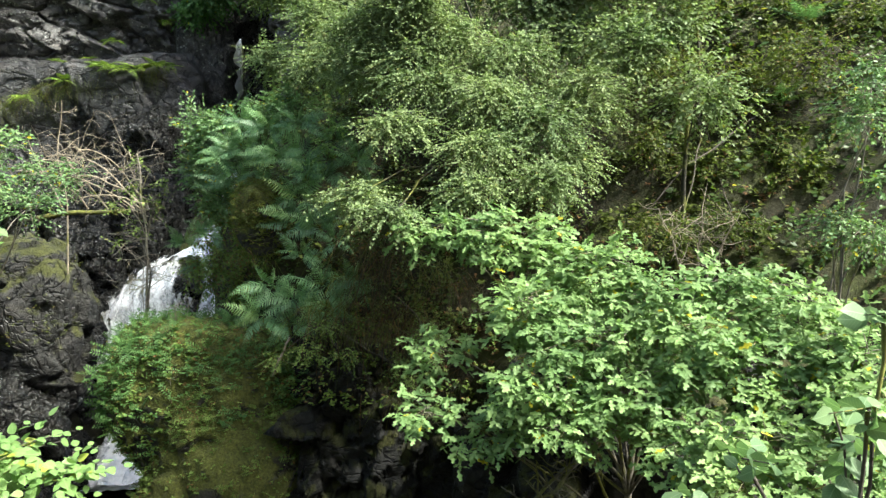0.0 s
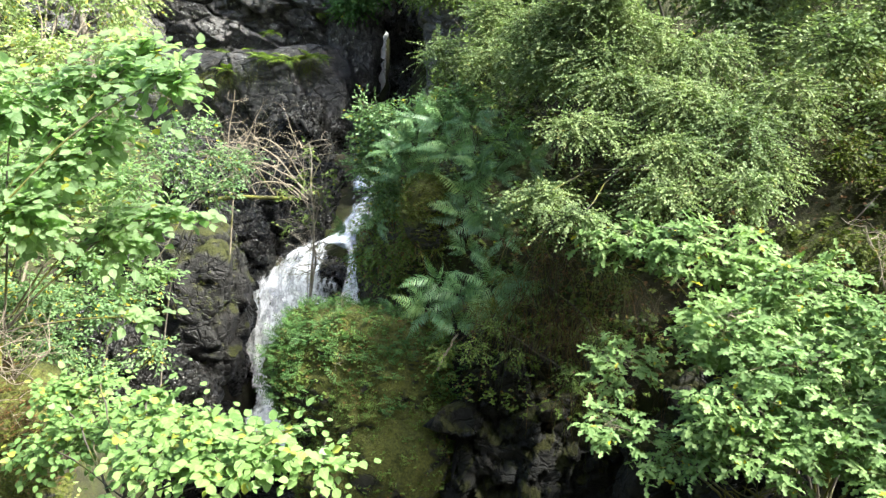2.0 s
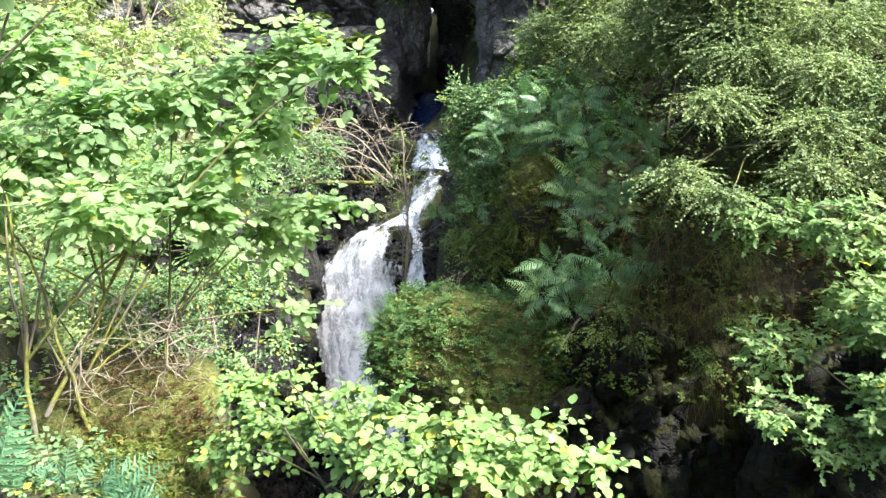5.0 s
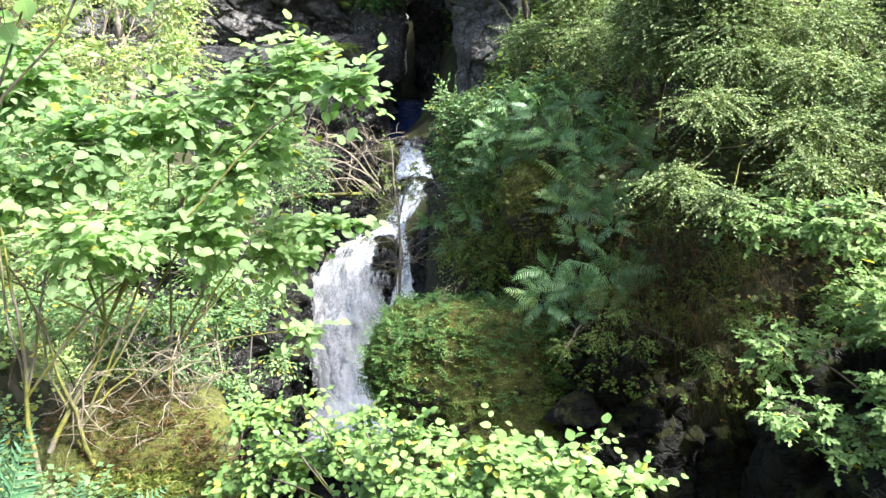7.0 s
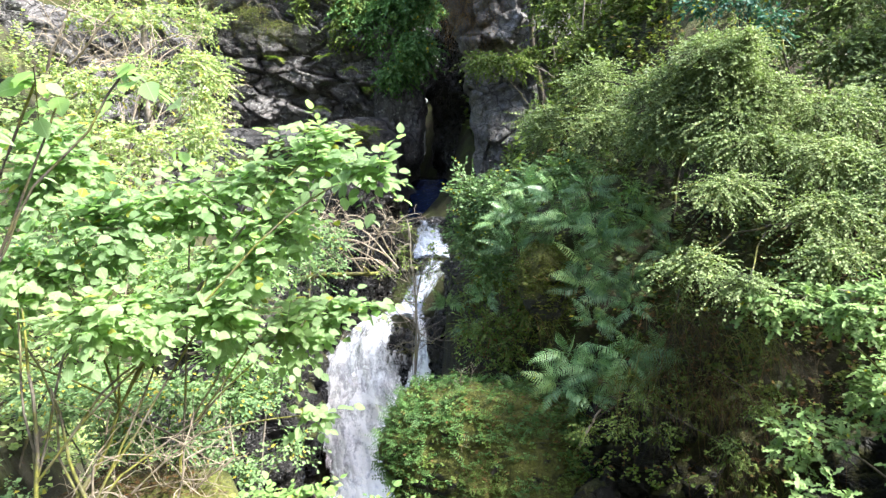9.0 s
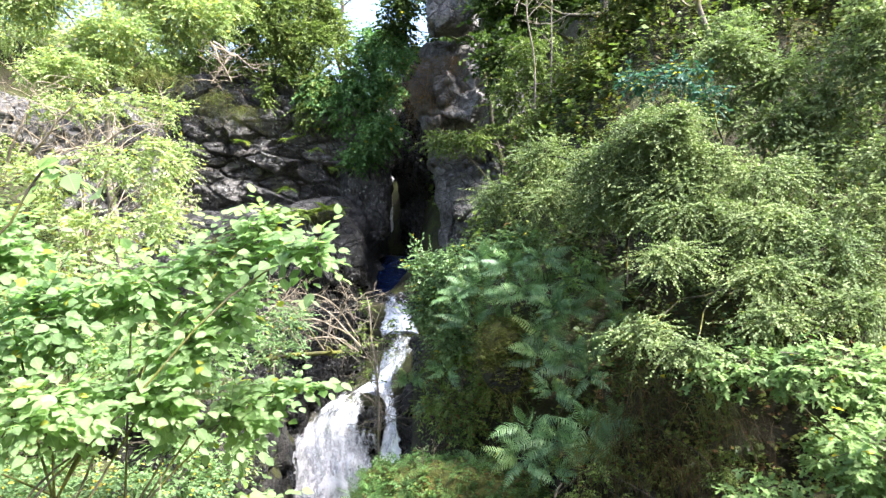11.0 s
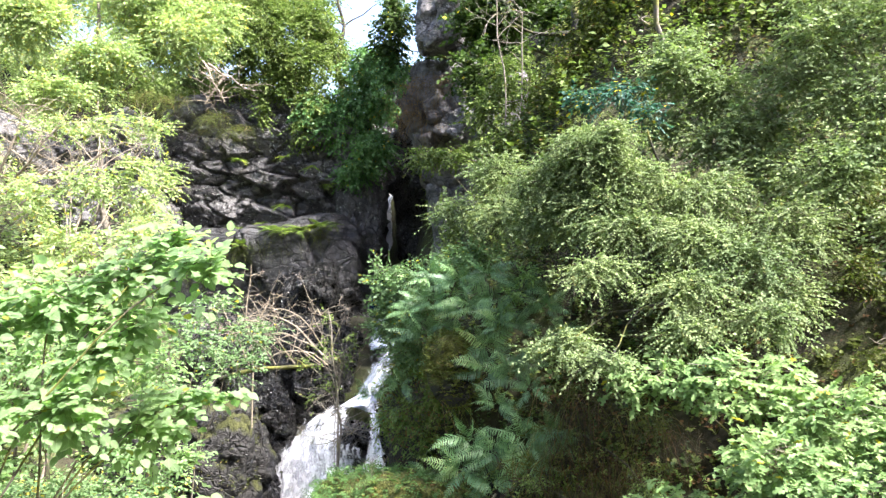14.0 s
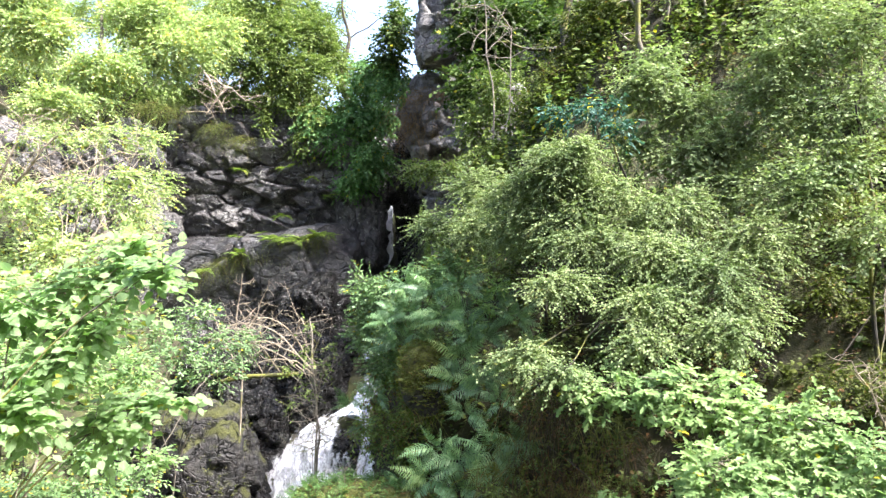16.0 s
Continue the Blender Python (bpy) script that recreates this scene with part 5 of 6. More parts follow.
plant("bank_shrub", "small yellow-green shrub below the ferns", "bush", [(-1.7, 8.4, 2.4), (-1.3, 8.3, 2.4)], BANK_B,
      0.036, LEAF_HILL, BARK, 0.01, 110, 10, 0.2, "oval", 0.3, 0.8, 0.5, seed=38)
SLOPE_BLUE = [
    (3.94, 7.60, 3.82, 0.36, 0.24, 0.21),
    (4.18, 7.40, 3.74, 0.35, 0.26, 0.26),
    (4.11, 7.60, 4.90, 0.30, 0.28, 0.36),
    (4.23, 7.80, 5.29, 0.31, 0.23, 0.24),
    (4.29, 7.50, 4.24, 0.18, 0.15, 0.18),
]
plant("slope_shrub", "bluish green shrub with bare grey twigs", "bush", [on_ground(3.9, 7.6)], SLOPE_BLUE,
      0.05, LEAF_ROWAN, BARK_PALE, 0.02, 60, 12, 0.4, "oval", 0.2, 0.7, 0.6, seed=30)
CRAG_EDGE = [
    (-13.94, 22.60, 11.85, 0.89, 0.63, 0.62),
    (-12.12, 22.80, 11.41, 1.07, 0.68, 0.54),
    (-10.54, 23.00, 11.10, 0.90, 0.64, 0.63),
    (-9.33, 23.00, 10.40, 0.90, 0.68, 0.72),
    (-13.17, 23.20, 12.42, 1.09, 0.69, 0.55),
    (-8.63, 23.40, 11.10, 0.92, 0.69, 0.73),
    (-9.70, 22.80, 9.53, 0.63, 0.49, 0.54),
    (-11.32, 23.40, 12.17, 1.10, 0.69, 0.55),
    (-11.01, 22.60, 10.28, 0.21, 0.39, 0.71),
    (-14.40, 21.00, 11.32, 0.99, 0.69, 0.66),
    (-14.90, 20.00, 11.68, 0.94, 0.59, 0.47),
]
plant("cliff_edge_bush", "green bushes hanging over the top of the cliff", "bush", [on_ground(-11.5, 25.0), on_ground(-9.5, 25.0), on_ground(-13.0, 24.8)], CRAG_EDGE,
      0.11, LEAF_HILL, BARK, 0.03, 20, 12, 0.6, "small", 0.35, 0.7, 0.6, seed=36)
HILL_BACK = [
    (-21.56, 24.00, 15.66, 2.45, 1.58, 1.32),
    (-19.27, 25.00, 16.16, 2.35, 1.48, 1.18),
    (-16.49, 25.00, 16.03, 2.16, 1.40, 1.18),
    (-14.57, 25.00, 15.34, 1.57, 1.15, 1.18),
    (-13.44, 26.00, 15.32, 1.43, 1.11, 1.22),
    (-19.59, 22.00, 13.10, 2.07, 1.31, 1.04),
    (-22.96, 22.00, 14.53, 2.42, 1.74, 1.73),
    (-14.71, 24.00, 14.17, 1.70, 1.11, 0.94),
    (-15.92, 23.00, 13.79, 1.62, 1.06, 0.90),
    (-13.14, 24.00, 13.35, 1.13, 0.79, 0.75),
]
plant("hilltop_tree", "tall sunlit tree on the hilltop", "tree", [on_ground(-15.0, 26.0)], HILL_BACK,
      0.085, LEAF_SUNNY, BARK_PALE, 0.16, 24, 14, 0.8, "small", 0.2, 0.7, 0.6, leader=(-14.5, 25.5, 17), seed=31)
HILL_BACK_R = [
    (-1.57, 19.00, 11.94, 1.19, 0.75, 0.60),
    (0.15, 19.00, 11.42, 1.34, 0.85, 0.67),
    (1.83, 19.00, 11.50, 1.34, 0.81, 0.60),
    (-3.07, 20.00, 12.49, 1.10, 0.86, 0.94),
    (-0.71, 18.00, 10.63, 0.85, 0.53, 0.42),
    (3.43, 19.00, 11.29, 1.49, 0.88, 0.60),
    (5.01, 19.00, 11.64, 1.79, 1.13, 0.89),
    (6.11, 18.00, 10.59, 1.41, 0.95, 0.85),
    (-2.03, 17.50, 10.91, 0.82, 0.61, 0.62),
    (-1.24, 18.00, 11.04, 0.85, 0.59, 0.57),
    (-2.41, 17.00, 10.04, 0.60, 0.45, 0.47),
    (-0.41, 17.00, 10.41, 0.67, 0.48, 0.47),
]
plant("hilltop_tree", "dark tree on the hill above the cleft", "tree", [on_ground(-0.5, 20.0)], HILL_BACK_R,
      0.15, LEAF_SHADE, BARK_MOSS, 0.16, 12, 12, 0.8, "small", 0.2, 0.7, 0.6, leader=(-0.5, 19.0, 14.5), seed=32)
HILL_FAR = [
    (-12.13, 28.00, 16.30, 1.54, 1.15, 1.21),
    (-11.70, 29.00, 15.61, 1.02, 0.86, 1.02),
    (-11.35, 30.00, 15.00, 0.75, 0.65, 0.80),
    (-10.73, 30.00, 14.05, 0.94, 0.63, 0.57),
    (-11.74, 28.00, 13.87, 1.10, 0.83, 0.88),
    (-13.68, 29.00, 15.60, 1.37, 1.05, 1.14),
    (-11.23, 31.00, 16.98, 0.39, 0.37, 0.49),
    (-8.29, 30.00, 16.26, 0.42, 0.57, 0.94),
]
plant("hilltop_tree", "distant tree behind the gap in the gorge", "tree", [on_ground(-10.5, 30.0)], HILL_FAR,
      0.115, LEAF_HILL, BARK, 0.14, 20, 13, 0.8, "small", 0.2, 0.7, 0.6, leader=(-10.5, 29.5, 17), seed=33)


# ---- single stems, dead wood ----
def stems(name, label, category, lines, mat, r0, r1, sides=7, wav=1.0, side_twigs=0, twig=0.5, seed=1, group=""):
    """A thing of one or more wavy stems, each a part, with fine side twigs."""
    r = np.random.default_rng(seed)
    root = thing(name, label, category, group, at=lines[0][0])
    chunks = []
    for i, (a, b) in enumerate(lines):
        pts = curve_points(a, b, 14, 0.03 * wav * np.linalg.norm(np.subtract(b, a)), seed + i * 2.1)
        v, f = tubes(pts[None], np.linspace(r0, r1, 14)[None], sides)
        keep_world(part("stem", mesh_of("stem", v, f, smooth=True), mat, root), root)
        for k in range(side_twigs):
            s = pts[r.integers(4, 14)]
            e = s + unit(r.normal(size=3) * np.array([1, 0.7, 0.6]) + np.array([0, 0, 0.25])) * twig * r.uniform(0.4, 1.1)
            q = curve_points(s, e, 7, 0.15 * twig * r.normal(), seed + k * 0.7 + i)
            chunks.append(tubes(q[None], np.linspace(r1 * 0.9, r1 * 0.3, 7)[None], 4))
            for _ in range(2):
                s2 = q[r.integers(2, 6)]
                e2 = s2 + unit(r.normal(size=3) + np.array([0, 0, 0.2])) * twig * 0.4
                chunks.append(tubes(curve_points(s2, e2, 5, 0.05, k + 0.3)[None], np.linspace(r1 * 0.5, r1 * 0.25, 5)[None], 3))
    if chunks:
        v, f = join(chunks)
        tagged(keep_world(part("branchwork", mesh_of("branchwork", v, f), mat, root), root), kind="stuff")
    return root


stems("mossy_tree", "leaning mossy tree trunk on the slope", "tree", [((-0.75, 14.6, 7.4), (0.1, 14.5, 13.0))], BARK_DARK, 0.09, 0.06, side_twigs=5, twig=1.2, seed=41)
stems("mossy_tree", "slim mossy trunk streaked with pale bark", "tree", [((0.95, 12.1, 6.8), (0.45, 11.9, 12.0))], BARK_MOSS, 0.05, 0.03, side_twigs=6, twig=0.8, seed=42)
stems("dead_tree", "thin bare grey trunk on the slope", "tree", [((1.85, 13.1, 7.6), (1.85, 13.0, 12.0))], BARK_PALE, 0.024, 0.014, side_twigs=8, twig=0.6, seed=43)
stems("dead_tree", "thin bare grey trunk beside the mossy one", "tree", [((1.3, 13.1, 7.2), (1.0, 13.0, 12.5))], BARK_PALE, 0.024, 0.014, side_twigs=8, twig=0.6, seed=44)
stems("dead_tree", "pale thin dead stem near the cleft", "tree", [((-2.05, 14.0, 6.6), (-2.12, 14.0, 10.4)), ((-1.7, 14.2, 6.6), (-1.6, 14.1, 9.6))], BARK_PALE, 0.02, 0.01, side_twigs=12, twig=0.9, seed=45)
stems("rowan_sapling", "thin sapling in front of the waterfall with few leaves", "tree", [((-4.38, 10.0, 1.5), (-4.55, 10.5, 4.3)), ((-4.44, 10.05, 1.6), (-4.3, 10.4, 3.7))], BARK_PALE, 0.02, 0.008, 6, 0.5, 20, 0.6, seed=46)
stems("dead_branches", "tangle of bare grey branches arching beside the stream", "branch", [((-4.97, 11.30, 3.49), (-6.17, 11.00, 4.21)), ((-4.97, 11.45, 3.42), (-5.97, 11.20, 3.87)), ((-5.16, 11.60, 3.35), (-6.55, 11.40, 3.76)), ((-5.10, 11.75, 3.52), (-5.69, 11.00, 4.30)), ((-5.75, 11.90, 3.31), (-6.40, 11.20, 4.15)), ((-5.19, 12.05, 3.24), (-5.97, 11.40, 3.48)), ((-5.63, 12.20, 3.56), (-4.87, 11.00, 4.20)), ((-6.32, 12.35, 3.24), (-6.66, 11.20, 3.88))], DEADWOOD, 0.014, 0.007, 5, 12.0, 7, 0.75, seed=47)
stems("mossy_log", "fallen mossy log lying along the rock ledge", "log", [((-7.24, 12.00, 3.07), (-5.02, 12.20, 3.26))], BARK_DARK, 0.045, 0.03, 8, 0.6, 10, 0.3, seed=64)
SAPLING = [
    (-4.53, 10.50, 4.17, 0.12, 0.12, 0.18),
    (-4.62, 10.40, 3.77, 0.20, 0.16, 0.18),
    (-4.25, 10.30, 3.61, 0.18, 0.15, 0.18),
    (-4.53, 10.30, 3.24, 0.18, 0.14, 0.16),
    (-4.89, 10.40, 3.52, 0.20, 0.15, 0.16),
    (-4.80, 10.30, 3.03, 0.16, 0.12, 0.13),
    (-4.15, 10.40, 3.93, 0.13, 0.13, 0.18),
]
plant("sapling_shoot", "few small leaves on a thin shoot before the fall", "bush", [(-4.4, 10.02, 1.6)], SAPLING,
      0.05, LEAF_HILL, BARK_PALE, 0.006, 42, 8, 0.3, "oval", 0.1, 0.7, 0.6, leader=(-4.52, 10.45, 4.2), seed=39)
stems("dead_sapling", "bare pale sapling under the cliff", "tree", [((-7.5, 13.6, 1.8), (-7.25, 13.5, 5.1)), ((-7.4, 13.5, 3.4), (-6.7, 13.5, 4.8)), ((-7.4, 13.5, 3.0), (-7.9, 13.4, 4.4))], DEADWOOD, 0.02, 0.008, 5, 1.5, 10, 0.5, seed=48)
stems("dead_branches", "bleached dead branches hanging over the cliff edge", "branch", [((-11.2, 18.9, 11.2), (-10.3, 18.6, 9.7)), ((-10.9, 18.9, 10.9), (-9.7, 18.7, 10.0)), ((-10.5, 19.2, 10.6), (-10.9, 18.6, 9.7))], DEADWOOD, 0.04, 0.015, 5, 2.0, 12, 0.8, seed=49)
stems("dead_branches", "bleached bare branches on the sunny bank", "branch", [((-12.0, 12.3, 6.6), (-9.3, 12.6, 7.6)), ((-11.8, 12.2, 6.6), (-10.2, 12.0, 7.9)), ((-11.5, 12.3, 6.5), (-9.6, 12.3, 7.1)), ((-12.2, 12.6, 7.0), (-11.3, 12.4, 8.5))], DEADWOOD, 0.035, 0.012, 5, 2.5, 16, 1.0, seed=50)
stems("dead_branches", "bare twigs arching from the bank beside the cliff", "branch", [((-9.9, 11.8, 5.4), (-8.3, 12.4, 6.6)), ((-9.9, 11.8, 5.3), (-8.6, 12.2, 7.6)), ((-10.0, 11.6, 5.2), (-8.0, 12.0, 5.9))], DEADWOOD, 0.02, 0.008, 5, 3.0, 16, 0.7, seed=51)
stems("dead_branches", "dry twigs under the hazel bush", "branch", [((-5.6, 4.5, 2.3), (-4.6, 4.6, 3.2)), ((-5.2, 4.7, 2.2), (-4.4, 4.8, 3.0)), ((-5.4, 4.3, 2.3), (-5.0, 4.3, 3.5)), ((-4.9, 4.6, 2.2), (-4.6, 4.5, 3.2))], DEADWOOD, 0.012, 0.005, 5, 1.5, 18, 0.5, seed=52)
stems("dead_shrub", "bare grey shrub on the slope", "bush", [((2.6, 7.7, 2.9), (2.65, 7.8, 3.9)), ((2.6, 7.7, 2.9), (2.2, 7.8, 3.9)), ((2.6, 7.7, 2.9), (2.95, 7.7, 3.8))], DEADWOOD, 0.014, 0.006, 5, 1.0, 14, 0.45, seed=53)
stems("mossy_branch", "drooping branch thick with yellow moss", "branch", [((1.9, 6.9, 2.2), (0.65, 5.9, 1.5)), ((1.5, 6.6, 2.1), (0.9, 5.9, 1.6))], BARK_MOSS, 0.03, 0.012, 6, 1.0, 16, 0.35, seed=54)
stems("broken_stick", "pale broken stick leaning on the mossy bank", "stick", [((-2.02, 8.0, 1.92), (-1.78, 7.92, 2.4))], DEADWOOD, 0.018, 0.012, 6, 0.2, 0, seed=55)

stems("dry_stalk", "dry brown flower stalks standing on the mossy mound", "stalk", [((-3.54, 9.00, 1.78), (-3.50, 9.00, 2.46)), ((-3.42, 9.00, 1.86), (-3.38, 9.10, 2.46)), ((-3.65, 9.00, 1.78), (-3.73, 9.10, 2.21)), ((-3.43, 8.45, 0.97), (-3.43, 8.50, 1.67)), ((-3.16, 9.00, 1.79), (-3.12, 9.10, 2.19)), ((-3.97, 9.20, 1.69), (-4.08, 9.30, 1.98))], DEADWOOD, 0.006, 0.003, 5, 0.6, 16, 0.14, seed=62)
NEAR_TWIG = [(1.0, 2.2, 3.85, 0.08, 0.08, 0.06), (1.2, 2.0, 4.12, 0.08, 0.08, 0.08), (1.27, 2.1, 4.35, 0.05, 0.05, 0.04), (0.86, 2.2, 3.76, 0.08, 0.06, 0.05), (1.25, 2.1, 3.95, 0.1, 0.1, 0.08)]
plant("sycamore_sapling", "near sapling with large grey-green leaves", "bush", [on_ground(1.5, 2.0)], NEAR_TWIG,
      0.065, LEAF_SYCAMORE, BARK, 0.008, 60, 4, 0.16, "broad", 0.1, 0.5, 0.7, seed=34)
OVER_TWIG = [(-3.98, 2.7, 5.42, 0.14, 0.1, 0.05), (-3.82, 3.0, 5.46, 0.14, 0.1, 0.04), (-4.2, 2.5, 5.3, 0.2, 0.15, 0.12)]
plant("hazel_bush", "hazel branch with very large leaves close by", "bush", [on_ground(-5.2, 2.6)], OVER_TWIG,
      0.10, LEAF_HAZEL, BARK, 0.012, 40, 4, 0.25, "broad", 0.15, 1.0, 0.4, seed=35)


# ---- ferns ----
def frond_mesh(seed, arch):
    """A lance-shaped frond, one metre long: the rachis and a pair of toothed pinnae at each of its nodes."""
    r = np.random.default_rng(seed)
    t = np.linspace(0, 1, 14)
    rachis = np.stack([np.sin(t * arch) / arch * 1.0, 0.04 * np.sin(t * 4 + seed), (np.cos(t * arch) - 1) / arch + 0.12 * t], -1)
    pv, pf = tubes(rachis[None], np.linspace(0.008, 0.002, 14)[None], 3)
    pos, way, up, size = [], [], [], []
    pairs = 16
    for k in range(pairs):
        s = 0.14 + 0.86 * k / pairs
        at = np.array([np.interp(s, t, rachis[:, c]) for c in range(3)])
        ahead = unit(np.array([np.interp(min(1, s + 0.03), t, rachis[:, c]) for c in range(3)]) - at)
        lift = unit(np.cross(ahead, np.array([0, 1.0, 0])))
        lift = lift * np.sign(lift[2] + 1e-6)
        length = 0.205 * (np.sin(np.pi * min(1, (s + 0.06) ** 0.62)) ** 0.8 + 0.05)
        for sgn in (-1, 1):
            pos.append(at)
            way.append(np.array([0, sgn, 0]) + 0.5 * ahead + r.normal(size=3) * 0.09 - 0.16 * lift)
            up.append(lift + 0.45 * np.array([0, sgn, 0]) + r.normal(size=3) * 0.2)
            size.append(length * r.uniform(0.9, 1.12))
    lv, lf, uv = leaves(np.array(pos), np.array(way), unit(np.array(up)), np.array(size), "pinna")
    return mesh_of("frond", np.concatenate([pv, lv]), [pf, lf + len(pv)])


FRONDS = {"green": [frond_mesh(s, a) for s, a in ((1, 0.35), (2, 0.6), (3, 0.95))], "pale": [frond_mesh(s, a) for s, a in ((4, 0.5), (5, 0.9), (6, 1.4))], "cliff": [frond_mesh(s, a) for s, a in ((7, 0.8), (8, 1.2), (9, 1.6))]}
for key, mat in (("green", FERN), ("pale", FERN_PALE), ("cliff", FERN_CLIFF)):
    for me in FRONDS[key]:
        me.materials.append(mat)


def fern(at, size, n=7, facing=-90, fan=100, rise=35, kind="green", label="lady fern with arching feathery green fronds", group="ferns on the bank", seed=0):
    r = np.random.default_rng(seed + int(abs(at[0]) * 100) + int(abs(at[1]) * 37))
    root = thing("fern", label, "fern", group, at=at)
    for k in range(n):
        az = facing + fan * ((k + 0.5) / n * 2 - 1) + r.uniform(-12, 12)
        ob = part("frond", FRONDS[kind][r.integers(0, 3)], None, root)
        s = size * r.uniform(0.7, 1.15)
        ob.matrix_local = pose(0, 0, 0, r.uniform(-14, 14), -(rise + r.uniform(-18, 18)), az) @ Matrix.Scale(s, 4)
    return root


def bank_fern(at, size, n=7, low=-120, high=120, label="lady fern with arching feathery green fronds", kind="green", group="ferns on the bank", seed=0, lean=-0.8):
    """A fern rooted in the steep bank: fronds splay out over the bank's face, up, sideways and hanging down."""
    r = np.random.default_rng(seed + int(abs(at[0]) * 100) + int(abs(at[1]) * 37) + int(abs(at[2]) * 53))
    root = thing("fern", label, "fern", group, at=at)
    for k in range(n):
        turn = np.radians(low + (high - low) * (k + 0.5 + r.uniform(-0.35, 0.35)) / n)
        along = Vector((np.sin(turn), 0.44 * lean + 0.56 * lean * r.uniform(), 0.85 * np.cos(turn) - 0.05)).normalized()
        face = Vector((0.25 * np.sin(turn) + 0.3 * r.normal(), -0.75, 0.65 + 0.3 * r.normal()))
        across = face.cross(along).normalized()
        face = along.cross(across)
        ob = part("frond", FRONDS[kind][r.integers(0, 3)], None, root)
        ob.matrix_local = Matrix((along, across, face)).transposed().to_4x4() @ Matrix.Scale(size * r.uniform(0.65, 1.15), 4)
    return root


for x, y, z, s in [(-2.72, 9.60, 4.44, 0.83), (-2.28, 9.40, 4.30, 0.89), (-1.86, 9.40, 4.37, 0.89), (-1.49, 9.40, 4.53, 0.74), (-2.88, 9.70, 3.99, 0.84), (-2.43, 9.50, 3.94, 0.67), (-1.92, 9.20, 3.83, 0.87), (-1.59, 9.20, 4.10, 0.79), (-1.19, 9.20, 4.30, 0.65), (-1.99, 9.10, 3.56, 0.86), (-1.65, 9.00, 3.51, 0.78), (-1.39, 9.00, 3.65, 0.64), (-1.42, 8.90, 3.36, 0.56), (-1.85, 8.90, 3.18, 0.63), (-3.13, 9.90, 4.28, 0.70), (-1.00, 9.10, 3.97, 0.57), (-2.85, 9.20, 2.20, 0.58), (-2.92, 9.10, 1.84, 0.57), (-2.70, 9.10, 1.70, 0.50), (-4.05, 10.80, 2.94, 0.68), (-3.61, 10.20, 2.72, 0.56), (-3.29, 9.80, 3.29, 0.62), (-2.67, 9.40, 3.59, 0.59), (-2.70, 9.50, 4.77, 0.71), (-2.30, 9.30, 4.70, 0.73), (-1.92, 9.30, 4.76, 0.73), (-2.13, 9.15, 4.36, 0.68), (-1.79, 9.00, 4.16, 0.64), (-2.95, 9.70, 4.40, 0.69)]:
    bank_fern((x, y, z), s * 0.64, 8, -135 + rng.uniform(-20, 40), 135 + rng.uniform(-40, 20), seed=9)
for x, y, z, s in [(-2.14, 8.60, 2.83, 0.74), (-1.84, 8.50, 2.72, 0.73), (-1.49, 8.50, 2.87, 0.80), (-1.14, 8.50, 2.87, 0.60), (-2.23, 8.50, 2.50, 0.67), (-1.90, 8.45, 2.39, 0.53), (-1.45, 8.45, 2.61, 0.60)]:
    bank_fern((x, y, z), s * 0.78, 8, -165, 150, "grey-green fern with drooping fronds under the bank", seed=3)
bank_fern((-4.97, 3.2, 2.62), 0.72, 3, -14, 26, "tall fern with pale fronds close to the path", "pale", "near ferns", lean=0.1)
bank_fern((-5.0, 3.4, 2.5), 0.42, 6, -80, 70, "low spreading fern on the near bank", "pale", "near ferns", lean=0.25)
bank_fern((-4.72, 3.45, 2.42), 0.42, 5, -60, 80, "low spreading fern on the near bank", "pale", "near ferns", lean=0.25)
bank_fern((-4.55, 3.5, 2.42), 0.6, 5, 20, 88, "low fern with long arching fronds on the near bank", "pale", "near ferns", lean=0.2)
LEDGE = lambda x: 21.42 + (x + 8.9) * 0.19              # the front edge of the cliff's ledge
for x, z, s in [(-10.1, 6.15, 0.5), (-9.8, 6.1, 0.55), (-9.5, 6.1, 0.5), (-9.15, 6.1, 0.5), (-8.75, 6.2, 0.5), (-8.4, 6.2, 0.45), (-12.3, 5.3, 0.4), (-11.2, 5.75, 0.4)]:
    fern((x, LEDGE(x) - 0.2, z), s * 1.5, 8, fan=110, rise=18, label="small bright fern rooted on the cliff's ledge", kind="cliff", group="ferns on the cliff")
for x, z, s in [(-10.3, 7.0, 0.5), (-11.6, 8.6, 0.4), (-11.9, 6.4, 0.4), (-11.1, 6.5, 0.35), (-10.2, 8.6, 0.4), (-9.3, 8.2, 0.45), (-8.8, 7.6, 0.4)]:
    fern((x, 22.2 + (x + 10) * 0.16, z), s * 1.15, 7, fan=100, rise=5, label="small bright fern rooted in a crack of the cliff", kind="cliff", group="ferns on the cliff")
fern((-13.7, 20.8, 6.9), 0.8, 8, fan=80, rise=-15, label="hanging fern at the edge of the cliff", kind="pale", group="ferns on the cliff")
for x, y, s in [(-13.2, 17.2, 0.9), (-12.4, 17.5, 0.9), (-11.9, 18.2, 0.8), (2.9, 10.4, 0.6), (3.6, 10.9, 0.6), (4.6, 10.2, 0.6), (1.6, 11.6, 0.6), (4.0, 9.4, 0.5)]:
    fern(on_ground(x, y, 0.05), s, 8, fan=170, label="fern among the undergrowth of the slope", group="ferns on the slope", kind="pale" if x < 0 else "green")


